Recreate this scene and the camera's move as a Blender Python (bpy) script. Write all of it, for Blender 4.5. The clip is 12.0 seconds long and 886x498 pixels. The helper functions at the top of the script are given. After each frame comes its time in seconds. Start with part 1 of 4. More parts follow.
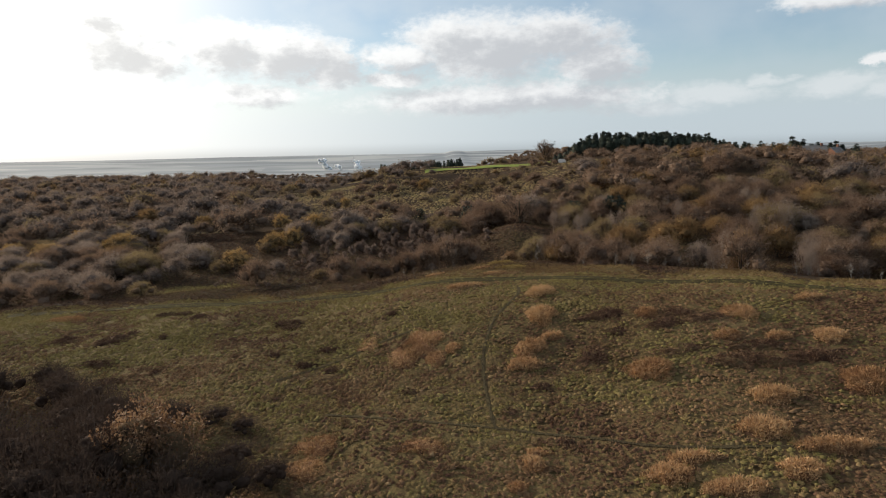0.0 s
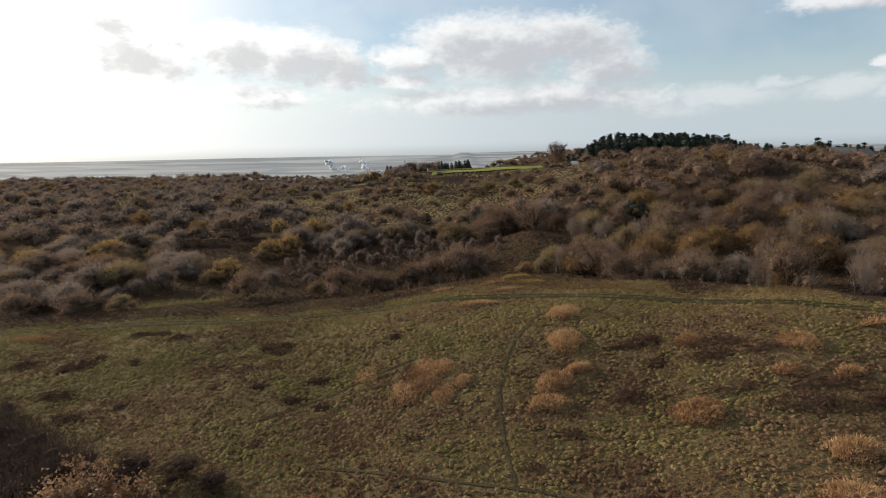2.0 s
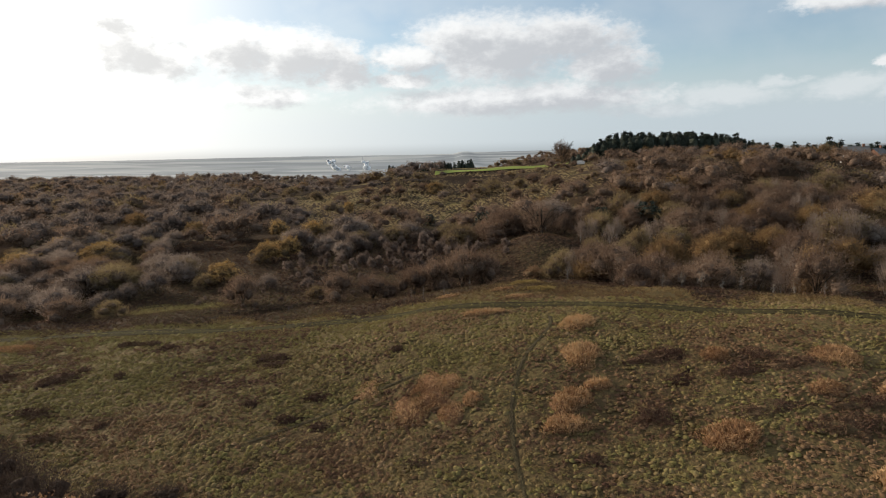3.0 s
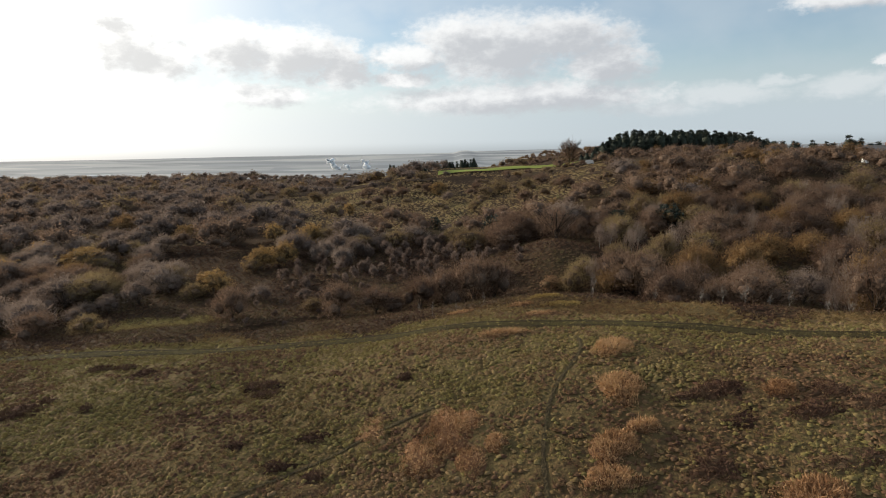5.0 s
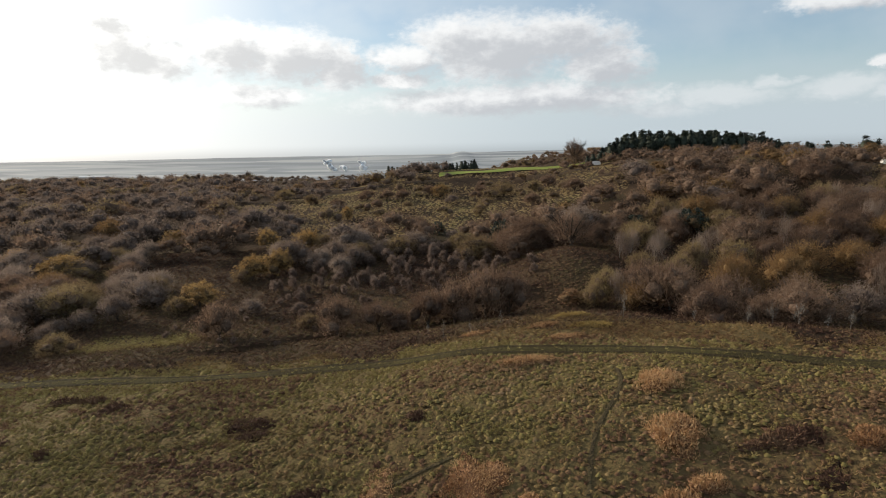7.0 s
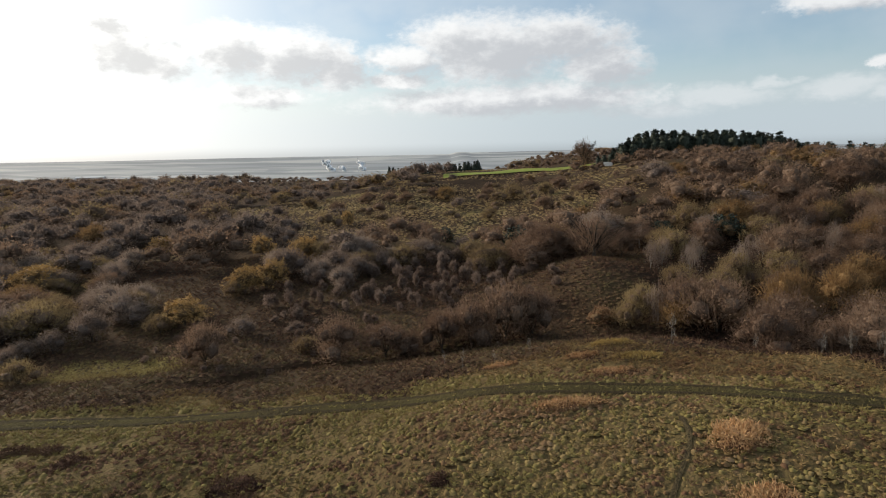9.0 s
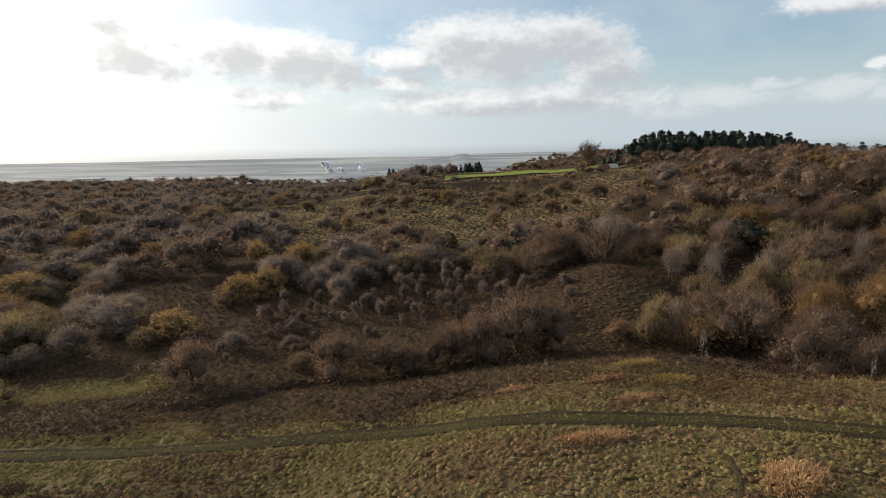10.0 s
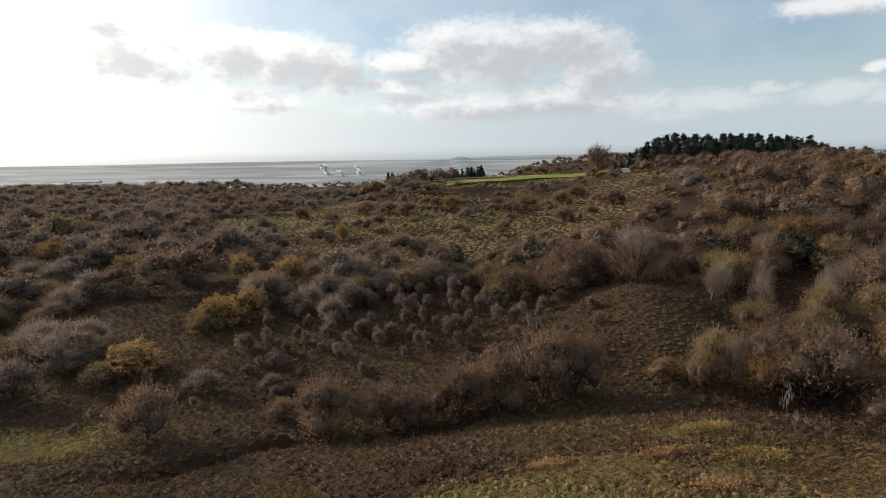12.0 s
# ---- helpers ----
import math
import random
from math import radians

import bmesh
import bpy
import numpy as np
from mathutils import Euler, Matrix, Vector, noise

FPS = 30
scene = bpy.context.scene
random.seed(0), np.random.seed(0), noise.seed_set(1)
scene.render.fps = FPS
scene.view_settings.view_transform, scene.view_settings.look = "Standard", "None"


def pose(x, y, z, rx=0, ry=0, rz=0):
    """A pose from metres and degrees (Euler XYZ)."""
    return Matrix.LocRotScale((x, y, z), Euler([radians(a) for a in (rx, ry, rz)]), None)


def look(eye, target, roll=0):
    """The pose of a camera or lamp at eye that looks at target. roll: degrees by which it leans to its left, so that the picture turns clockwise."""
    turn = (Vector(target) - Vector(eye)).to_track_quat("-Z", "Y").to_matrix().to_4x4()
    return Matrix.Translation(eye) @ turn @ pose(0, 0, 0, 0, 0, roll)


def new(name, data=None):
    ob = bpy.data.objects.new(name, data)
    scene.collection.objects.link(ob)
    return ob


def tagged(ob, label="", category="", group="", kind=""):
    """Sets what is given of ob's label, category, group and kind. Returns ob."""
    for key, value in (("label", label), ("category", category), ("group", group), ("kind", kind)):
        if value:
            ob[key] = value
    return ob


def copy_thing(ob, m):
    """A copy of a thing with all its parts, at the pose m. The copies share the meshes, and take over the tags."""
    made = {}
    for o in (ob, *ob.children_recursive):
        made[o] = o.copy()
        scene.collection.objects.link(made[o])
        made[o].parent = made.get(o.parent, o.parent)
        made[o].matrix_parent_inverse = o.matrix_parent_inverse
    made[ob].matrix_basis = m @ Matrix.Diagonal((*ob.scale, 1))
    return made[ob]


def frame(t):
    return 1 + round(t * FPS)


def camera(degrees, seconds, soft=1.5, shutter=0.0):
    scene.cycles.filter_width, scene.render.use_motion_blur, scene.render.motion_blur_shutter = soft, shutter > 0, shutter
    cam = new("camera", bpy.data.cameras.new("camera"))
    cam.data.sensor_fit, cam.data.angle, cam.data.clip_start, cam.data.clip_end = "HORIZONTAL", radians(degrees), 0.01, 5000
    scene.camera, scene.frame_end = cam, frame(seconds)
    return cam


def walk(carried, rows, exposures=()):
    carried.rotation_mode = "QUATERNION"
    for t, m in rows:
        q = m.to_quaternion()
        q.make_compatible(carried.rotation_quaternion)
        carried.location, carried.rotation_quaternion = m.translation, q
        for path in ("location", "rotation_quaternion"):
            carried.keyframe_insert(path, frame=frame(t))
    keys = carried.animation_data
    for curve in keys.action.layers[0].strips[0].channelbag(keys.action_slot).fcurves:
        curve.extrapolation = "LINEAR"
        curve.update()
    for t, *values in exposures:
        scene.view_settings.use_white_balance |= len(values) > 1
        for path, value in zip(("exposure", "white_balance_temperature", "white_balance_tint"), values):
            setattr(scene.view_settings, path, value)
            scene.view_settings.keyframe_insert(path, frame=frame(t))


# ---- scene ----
cam = camera(70.8, 12.0, soft=1.0)
METRES, EYE, TILT, LEAN, TURN = 70.0, 30.0, -9.0, 1.3, 0.0
ROWS = [
    (0.0, 0.0, 0.0, 0.0, 0.0, 0.0, -0.0),
    (0.5, -0.0008, 0.0431, 0.0068, 0.09, 0.08, 0.0),
    (1.0, -0.0018, 0.0912, 0.014, 0.24, 0.14, -0.08),
    (1.5, -0.0028, 0.129, 0.0205, 0.38, 0.17, -0.1),
    (2.0, -0.0053, 0.1673, 0.0259, 0.62, 0.12, -0.2),
    (2.5, -0.0088, 0.2057, 0.0315, 0.85, 0.06, -0.23),
    (3.0, -0.0134, 0.245, 0.0371, 0.8, 0.08, -0.23),
    (5.0, -0.0395, 0.3909, 0.0599, 0.77, -0.01, -0.23),
    (5.5, -0.0465, 0.4249, 0.0651, 0.71, -0.02, -0.2),
    (6.0, -0.0541, 0.4599, 0.0705, 0.65, 0.02, -0.21),
    (6.5, -0.0619, 0.4959, 0.0756, 0.6, 0.05, -0.19),
    (7.0, -0.0695, 0.5338, 0.0818, 0.47, 0.08, -0.19),
    (9.0, -0.1033, 0.695, 0.1071, 0.36, 0.12, -0.18),
    (9.5, -0.1106, 0.7381, 0.1141, 0.3, 0.18, -0.15),
    (10.0, -0.1172, 0.7832, 0.1218, 0.29, 0.24, -0.18),
    (10.5, -0.123, 0.8305, 0.1299, 0.26, 0.31, -0.17),
    (11.0, -0.1278, 0.879, 0.1389, 0.21, 0.38, -0.14),
    (11.5, -0.1323, 0.9258, 0.1462, 0.21, 0.47, -0.21),
    (12.0, -0.1366, 0.9763, 0.1548, 0.17, 0.52, -0.22),
]
walk(cam, [(t, pose(0, 0, EYE, TILT, LEAN, TURN) @ pose(METRES * x, METRES * y, METRES * z, 90 + pitch, roll, yaw)) for t, x, y, z, yaw, pitch, roll in ROWS])
# <terrain> the lie of the land
def sig(v):
    return 1 / (1 + np.exp(-np.clip(v, -40, 40)))


def crest(x):
    """The line, in y, where the meadow ends and the wood begins."""
    return 117.5 + 4 * sig(-(x - 2) / 6) - 14 * sig(-(x + 82) / 9) + 1.2 * np.sin(x * 0.13) - 0.5 * np.logaddexp(0, (x - 20) / 3) * 3


def ditch(x):
    """The line, in y, of the old ditch along the front of the hollow."""
    return np.interp(x, [-44, -35, -27, -23.7, -17, -11, -7.6, -0.6, 7], [118, 120, 125.2, 126.4, 126.2, 127.2, 129.8, 134.4, 139])


def terrain(x, y):
    x, y = np.asarray(x, float), np.asarray(y, float)
    rise = 83.5 - 0.25 * np.maximum(x, 0)
    meadow = (3.9 + 4.7 * sig((x + 9) / 5)) * sig((y - rise) / 7.6) + 1.3 * sig((x - 25) / 8) - 0.8 * sig((x - 46) / 6) * sig((y - 92) / 5)
    meadow = meadow - 2.0 * sig((45 - y) / 6) - 2.5 * sig((-x - 75) / 12)
    wood = 2.4 + 1.7 * sig((y - 138) / 5) + 8.0 * sig((y - 190) / 24) - 3.0 * sig((-x - 55) / 12) * sig((260 - y) / 25)
    wood = wood + 12 * sig((x - 43) / 13) * sig((y - 185) / 24) + 3 * sig((x - 25) / 8)
    wood = wood + 4.8 * np.exp(-((x - 17) / 9) ** 2 - ((y - 153) / 13) ** 2)
    into = sig((y - crest(x) - 4) / 2.2)
    z = meadow * (1 - into) + wood * into
    z = z - 6.5 * sig((x - 138) / 10) * sig((y - 200) / 25)
    z = z + 4.0 * sig((y - 258) / 12) * sig((x + 45) / 10) * sig((8 - x) / 8) * sig((350 - y) / 12)
    shelf = sig((y - 288) / 7) * sig((x + 28) / 7) * sig((60 - x) / 5) * sig((348 - y) / 8)
    z = z * (1 - shelf) + (20.3 + 0.022 * x + 0.07 * np.clip(y - 302 - 0.3 * (x + 5), -5, 20)) * shelf
    edge = 480 + 40 * np.exp(-((x - 10) / 75) ** 2) - 60 * sig((x - 70) / 20)
    away = np.clip((y - edge) / 700, 0, 1)
    aside = np.clip((np.abs(x) - 420) / 700, 0, 1)
    back = np.clip((-y - 60) / 700, 0, 1)
    far = np.maximum(np.maximum(away, aside), back)
    z = z - 95 * far ** 0.7 * (1.6 - 0.6 * far)
    z = z - 1.5 * np.exp(-((y - ditch(x)) / 1.3) ** 2) * sig((x + 38) / 2) * sig((5 - x) / 2)
    d = np.hypot(x, y)
    z = z + 96 * np.clip((d - 1800) / 3050, 0, 1) ** 1.2 * (1 + 0.012 * np.sin(x * 0.0031) + 0.005 * np.sin(x * 0.011 + 1))
    z = z + 0.35 * np.sin(x * 0.21 + 1.3 * np.sin(y * 0.09)) * np.sin(y * 0.17 + 0.8) * (1 - far)
    return z


# </terrain>

# ---- world, sun ----
SUN_AZ, SUN_EL = -58.0, 20.0


def sky_world():
    world = bpy.data.worlds.new("sky")
    scene.world = world
    world.use_nodes = True
    nt = world.node_tree
    nt.nodes.clear()
    N, L = nt.nodes.new, nt.links.new

    def val(sock, v):
        if isinstance(v, (int, float)):
            sock.default_value = v
        else:
            L(v, sock)

    def m(op, a, b=0.0, c=None, clamp=False):
        n = N("ShaderNodeMath")
        n.operation, n.use_clamp = op, clamp
        val(n.inputs[0], a)
        val(n.inputs[1], b)
        if c is not None:
            val(n.inputs[2], c)
        return n.outputs[0]

    def step(v, lo, hi):
        n = N("ShaderNodeMapRange")
        n.interpolation_type = "SMOOTHSTEP"
        val(n.inputs[0], v)
        n.inputs[1].default_value, n.inputs[2].default_value = lo, hi
        return n.outputs[0]

    def mixc(f, a, b):
        n = N("ShaderNodeMix")
        n.data_type = "RGBA"
        val(n.inputs[0], f)
        for s, c in ((n.inputs[6], a), (n.inputs[7], b)):
            if isinstance(c, tuple):
                s.default_value = (*c, 1)
            else:
                L(c, s)
        return n.outputs[2]

    where = N("ShaderNodeTexCoord").outputs["Generated"]
    sep = N("ShaderNodeSeparateXYZ")
    L(where, sep.inputs[0])
    X, Y, Z = sep.outputs
    az = m("MULTIPLY", m("ARCTAN2", X, Y), 57.2958)
    el = m("MULTIPLY", m("ARCSINE", Z), 57.2958)
    flat = N("ShaderNodeCombineXYZ")
    L(az, flat.inputs[0])
    L(m("MULTIPLY", el, 1.6), flat.inputs[1])

    def noise_tex(scale, detail, rough=0.55, shift=0.0):
        mp = N("ShaderNodeMapping")
        mp.inputs["Location"].default_value = (shift, shift * 0.7, shift)
        L(flat.outputs[0], mp.inputs[0])
        n = N("ShaderNodeTexNoise")
        n.inputs["Scale"].default_value, n.inputs["Detail"].default_value, n.inputs["Roughness"].default_value = scale, detail, rough
        L(mp.outputs[0], n.inputs["Vector"])
        return n.outputs["Fac"]

    big, fine, veil = noise_tex(0.16, 3, 0.5), noise_tex(0.55, 6, 0.6, 11.0), noise_tex(0.09, 4, 0.55, 37.0)
    wob = m("ADD", m("MULTIPLY", m("SUBTRACT", big, 0.5), 5.0), m("MULTIPLY", m("SUBTRACT", fine, 0.5), 4.5))
    wob2 = m("ADD", m("MULTIPLY", m("SUBTRACT", veil, 0.5), 3.0), m("MULTIPLY", m("SUBTRACT", fine, 0.5), 2.2))
    azw, elw = m("ADD", az, wob), m("ADD", el, m("MULTIPLY", wob2, 0.62))

    def blobs(items, da=0.0, de=0.0):
        total = None
        for a, e, ra, re in items:
            u = m("DIVIDE", m("SUBTRACT", azw, a - da), ra)
            v = m("DIVIDE", m("SUBTRACT", elw, e - de), re)
            g = m("SUBTRACT", 1.35, m("SQRT", m("ADD", m("MULTIPLY", u, u), m("MULTIPLY", v, v))))
            total = g if total is None else m("SMOOTH_MAX", total, g, 0.2)
        return total

    # heaps of cumulus ahead: azimuth, elevation and half sizes in degrees
    heap_list = [(4.0, 8.6, 6.5, 3.0), (0.8, 9.6, 4.2, 2.0), (9.6, 9.2, 5.6, 2.1), (13.6, 7.0, 3.4, 2.0), (-3.6, 7.9, 3.4, 1.2),
                 (-27.4, 8.8, 3.4, 2.2), (-24.4, 7.5, 2.6, 1.5), (-28.6, 11.2, 2.2, 0.9), (-18.6, 8.6, 3.4, 2.3), (-13.6, 8.4, 4.6, 2.2), (-9.6, 7.4, 2.6, 2.2), (-34.8, 6.0, 2.2, 0.7),
                 (-16.5, 5.2, 4.4, 0.9), (-4.6, 6.1, 3.4, 0.7), (6.0, 4.3, 13.0, 1.3), 
                 (34.8, 5.8, 1.2, 0.5), (31.8, 10.5, 4.6, 0.9)]
    heaps = blobs(heap_list)
    toward = blobs(heap_list, -1.3, 1.1)
    # the same broken cumulus over the rest of the sky
    aside = m("MAXIMUM", step(m("ABSOLUTE", az), 38.0, 55.0), step(el, 13.0, 20.0))
    rest = m("MULTIPLY", m("SUBTRACT", noise_tex(0.06, 6, 0.55, 71.0), 0.52), 5.0)
    heaps = m("ADD", m("MULTIPLY", heaps, m("SUBTRACT", 1.0, aside)), m("MULTIPLY", rest, aside))
    crisp = m("MULTIPLY", m("SUBTRACT", noise_tex(1.4, 6, 0.62, 5.0), 0.5), 0.7)
    mask = step(m("ADD", heaps, crisp), 0.0, 0.8)
    # thin broken cloud low over the hill
    thin = blobs([(23.0, 4.2, 4.4, 0.9), (26.4, 5.0, 1.6, 0.5), (31.4, 4.4, 3.4, 0.9), (37.0, 4.0, 3.6, 1.0), (17.5, 3.2, 5.0, 0.7)])
    mask = m("MAXIMUM", mask, m("MULTIPLY", step(m("ADD", thin, crisp), 0.0, 1.0), 0.5))
    billow = m("MULTIPLY", m("SUBTRACT", noise_tex(0.5, 6, 0.6, 23.0), 0.5), 1.6)
    shade = step(m("ADD", m("ADD", toward, billow), m("MULTIPLY", crisp, 0.4)), 0.0, 1.1)
    low = step(el, 9.5, 2.0)

    sun = Vector((math.sin(radians(SUN_AZ)) * math.cos(radians(SUN_EL)), math.cos(radians(SUN_AZ)) * math.cos(radians(SUN_EL)), math.sin(radians(SUN_EL))))
    dot = N("ShaderNodeVectorMath")
    dot.operation = "DOT_PRODUCT"
    L(where, dot.inputs[0])
    dot.inputs[1].default_value = sun
    glow = m("POWER", m("MAXIMUM", dot.outputs["Value"], 0.0), 3.4)

    air = N("ShaderNodeTexSky")
    air.sky_type, air.sun_disc = "NISHITA", False
    air.sun_elevation, air.sun_rotation = radians(SUN_EL), radians(SUN_AZ)
    air.air_density, air.dust_density, air.ozone_density = 1.0, 0.6, 1.5
    clear = N("ShaderNodeBackground")
    clear.inputs[1].default_value = SKY
    L(air.outputs[0], clear.inputs[0])

    lit = mixc(glow, (0.76, 0.775, 0.785), (1.5, 1.47, 1.4))
    dull = mixc(glow, (0.46, 0.485, 0.52), (0.86, 0.84, 0.80))
    tone = mixc(m("MULTIPLY", shade, 0.92), lit, dull)
    cloud = N("ShaderNodeBackground")
    L(tone, cloud.inputs[0])
    cloud.inputs[1].default_value = CLOUD
    haze = N("ShaderNodeBackground")
    rim = m("SUBTRACT", 1.0, m("MULTIPLY", step(el, 0.9, -0.4), 0.25))
    L(mixc(glow, (0.475, 0.55, 0.605), (1.5, 1.46, 1.38)), haze.inputs[0])
    L(m("MULTIPLY", rim, CLOUD), haze.inputs[1])
    first = N("ShaderNodeMixShader")
    L(m("MAXIMUM", m("MAXIMUM", m("MULTIPLY", low, 0.93), m("MULTIPLY", step(veil, 0.2, 0.65), 0.55)), step(glow, 0.12, 0.65)), first.inputs[0])
    L(clear.outputs[0], first.inputs[1])
    L(haze.outputs[0], first.inputs[2])
    both = N("ShaderNodeMixShader")
    L(m("MULTIPLY", mask, m("SUBTRACT", 1.0, m("MULTIPLY", step(el, 3.2, 0.4), 0.9))), both.inputs[0])
    L(first.outputs[0], both.inputs[1])
    L(cloud.outputs[0], both.inputs[2])
    out = N("ShaderNodeOutputWorld")
    L(both.outputs[0], out.inputs[0])


SKY, CLOUD, SUN = 0.13, 1.12, 5.0
sky_world()
lamp = bpy.data.lights.new("sun", "SUN")
lamp.energy, lamp.angle, lamp.color = SUN, radians(0.9), (1.0, 0.87, 0.70)
sun_lamp = new("sun", lamp)
sun_lamp.matrix_world = look((math.sin(radians(SUN_AZ)) * 100, math.cos(radians(SUN_AZ)) * 100, 100 * math.tan(radians(SUN_EL))), (0, 0, 0))


# ---- materials ----
def material(name, colours, rough=0.85, patch=0.1, grain=2.0, bump=0.0, bump_scale=8.0, per_object=0.0, per_piece=0.0, sheen=0.0, leaf=0.0):
    """Colours blended by a broad and a fine noise over the place, and by chance from thing to thing or piece to piece."""
    mat = bpy.data.materials.new(name)
    mat.use_nodes = True
    nt = mat.node_tree
    N, L = nt.nodes.new, nt.links.new
    bsdf = nt.nodes["Principled BSDF"]
    bsdf.inputs["Roughness"].default_value = rough
    bsdf.inputs["Specular IOR Level"].default_value = 0.05 if rough > 0.8 else 0.25
    geo = N("ShaderNodeNewGeometry")

    def tex(scale, detail):
        n = N("ShaderNodeTexNoise")
        n.inputs["Scale"].default_value, n.inputs["Detail"].default_value = scale, detail
        L(geo.outputs["Position"], n.inputs["Vector"])
        return n.outputs["Fac"]

    def m(op, a, b):
        n = N("ShaderNodeMath")
        n.operation = op
        for s, v in zip(n.inputs, (a, b)):
            if isinstance(v, (int, float)):
                s.default_value = v
            else:
                L(v, s)
        return n.outputs[0]

    f = m("ADD", m("MULTIPLY", m("SUBTRACT", tex(patch, 4), 0.5), 1.7), 0.5)
    f = m("ADD", f, m("MULTIPLY", m("SUBTRACT", tex(grain, 5), 0.5), 0.9))
    if per_object:
        info = N("ShaderNodeObjectInfo")
        f = m("ADD", f, m("MULTIPLY", m("SUBTRACT", info.outputs["Random"], 0.5), per_object))
    if per_piece:
        f = m("ADD", f, m("MULTIPLY", m("SUBTRACT", geo.outputs["Random Per Island"], 0.5), per_piece))
    ramp = N("ShaderNodeValToRGB")
    L(f, ramp.inputs[0])
    els = ramp.color_ramp.elements
    while len(els) < len(colours):
        els.new(0.5)
    for i, c in enumerate(colours):
        els[i].position = 0.12 + 0.76 * i / max(1, len(colours) - 1)
        els[i].color = (*c, 1)
    L(ramp.outputs[0], bsdf.inputs["Base Color"])
    if bump:
        b = N("ShaderNodeBump")
        b.inputs["Strength"].default_value, b.inputs["Distance"].default_value = bump, 0.3
        L(tex(bump_scale, 6), b.inputs["Height"])
        L(b.outputs[0], bsdf.inputs["Normal"])
    if leaf:
        thin = N("ShaderNodeBsdfTranslucent")
        L(ramp.outputs[0], thin.inputs[0])
        mx = N("ShaderNodeMixShader")
        mx.inputs[0].default_value = leaf
        L(bsdf.outputs[0], mx.inputs[1])
        L(thin.outputs[0], mx.inputs[2])
        L(mx.outputs[0], nt.nodes["Material Output"].inputs[0])
    return mat


M_GROUND = material("rough_pasture", [(0.075, 0.045, 0.027), (0.105, 0.072, 0.034), (0.12, 0.09, 0.039), (0.15, 0.095, 0.053)], 0.95, 0.03, 1.9, 1.0, 2.3)
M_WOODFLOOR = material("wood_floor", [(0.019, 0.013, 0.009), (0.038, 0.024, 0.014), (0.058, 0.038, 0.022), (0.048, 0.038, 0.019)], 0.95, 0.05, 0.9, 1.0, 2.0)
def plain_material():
    """A patchwork of fields and woods, drawn out across the view of the valley, paled and blued for haze."""
    mat = bpy.data.materials.new("hazed_far_plain")
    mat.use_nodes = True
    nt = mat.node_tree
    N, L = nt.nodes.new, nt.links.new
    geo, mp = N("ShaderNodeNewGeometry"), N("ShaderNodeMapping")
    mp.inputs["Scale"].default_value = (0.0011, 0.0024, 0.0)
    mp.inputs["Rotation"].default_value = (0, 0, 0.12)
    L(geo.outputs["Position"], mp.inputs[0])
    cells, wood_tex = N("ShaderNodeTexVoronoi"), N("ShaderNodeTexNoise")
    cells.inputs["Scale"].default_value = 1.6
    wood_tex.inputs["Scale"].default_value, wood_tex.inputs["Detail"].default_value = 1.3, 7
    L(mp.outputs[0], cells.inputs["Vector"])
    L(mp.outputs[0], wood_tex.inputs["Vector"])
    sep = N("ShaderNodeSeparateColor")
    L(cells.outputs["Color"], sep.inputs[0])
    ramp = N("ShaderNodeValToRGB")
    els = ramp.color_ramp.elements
    # The haze of distance is put into these pale, bluish colours.
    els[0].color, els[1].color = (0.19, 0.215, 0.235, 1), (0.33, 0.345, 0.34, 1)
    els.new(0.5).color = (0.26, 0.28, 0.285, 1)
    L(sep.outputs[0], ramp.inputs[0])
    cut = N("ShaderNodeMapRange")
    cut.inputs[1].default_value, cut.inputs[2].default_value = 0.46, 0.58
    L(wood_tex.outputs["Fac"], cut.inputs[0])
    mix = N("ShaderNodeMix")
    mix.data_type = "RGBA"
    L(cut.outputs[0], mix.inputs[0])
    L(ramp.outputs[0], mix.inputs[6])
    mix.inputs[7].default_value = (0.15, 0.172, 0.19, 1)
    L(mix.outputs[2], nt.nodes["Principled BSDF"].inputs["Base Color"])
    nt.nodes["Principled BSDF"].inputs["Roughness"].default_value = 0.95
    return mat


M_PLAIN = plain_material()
M_GRASS = material("tussock_grass", [(0.151, 0.086, 0.048), (0.19, 0.13, 0.058), (0.23, 0.165, 0.072), (0.286, 0.19, 0.103)], 0.85, 0.05, 0.8, per_piece=0.6, leaf=0.2)
M_GREENGRASS = material("green_tussock_grass", [(0.153, 0.101, 0.047), (0.187, 0.148, 0.056), (0.222, 0.182, 0.067), (0.267, 0.195, 0.087)], 0.85, 0.05, 0.8, per_piece=0.6, leaf=0.2)
M_BROWNGRASS = material("dead_brown_grass", [(0.096, 0.052, 0.034), (0.144, 0.083, 0.048), (0.192, 0.12, 0.064), (0.25, 0.154, 0.082)], 0.88, 0.05, 0.8, per_piece=0.6, leaf=0.2)
M_ROUGHGRASS = material("rough_bleached_grass", [(0.12, 0.065, 0.038), (0.168, 0.108, 0.05), (0.204, 0.146, 0.064), (0.264, 0.168, 0.086)], 0.88, 0.06, 0.9, per_piece=0.4, leaf=0.2)
M_HEATH = material("dead_heath", [(0.046, 0.026, 0.019), (0.085, 0.048, 0.032), (0.141, 0.089, 0.051), (0.11, 0.085, 0.041)], 0.9, 0.05, 0.6, per_piece=0.6, leaf=0.15)
M_BRACKEN = material("dead_bracken", [(0.248, 0.133, 0.066), (0.395, 0.234, 0.119), (0.514, 0.335, 0.173)], 0.85, 0.2, 2.0, per_object=0.4, per_piece=0.7, leaf=0.25)
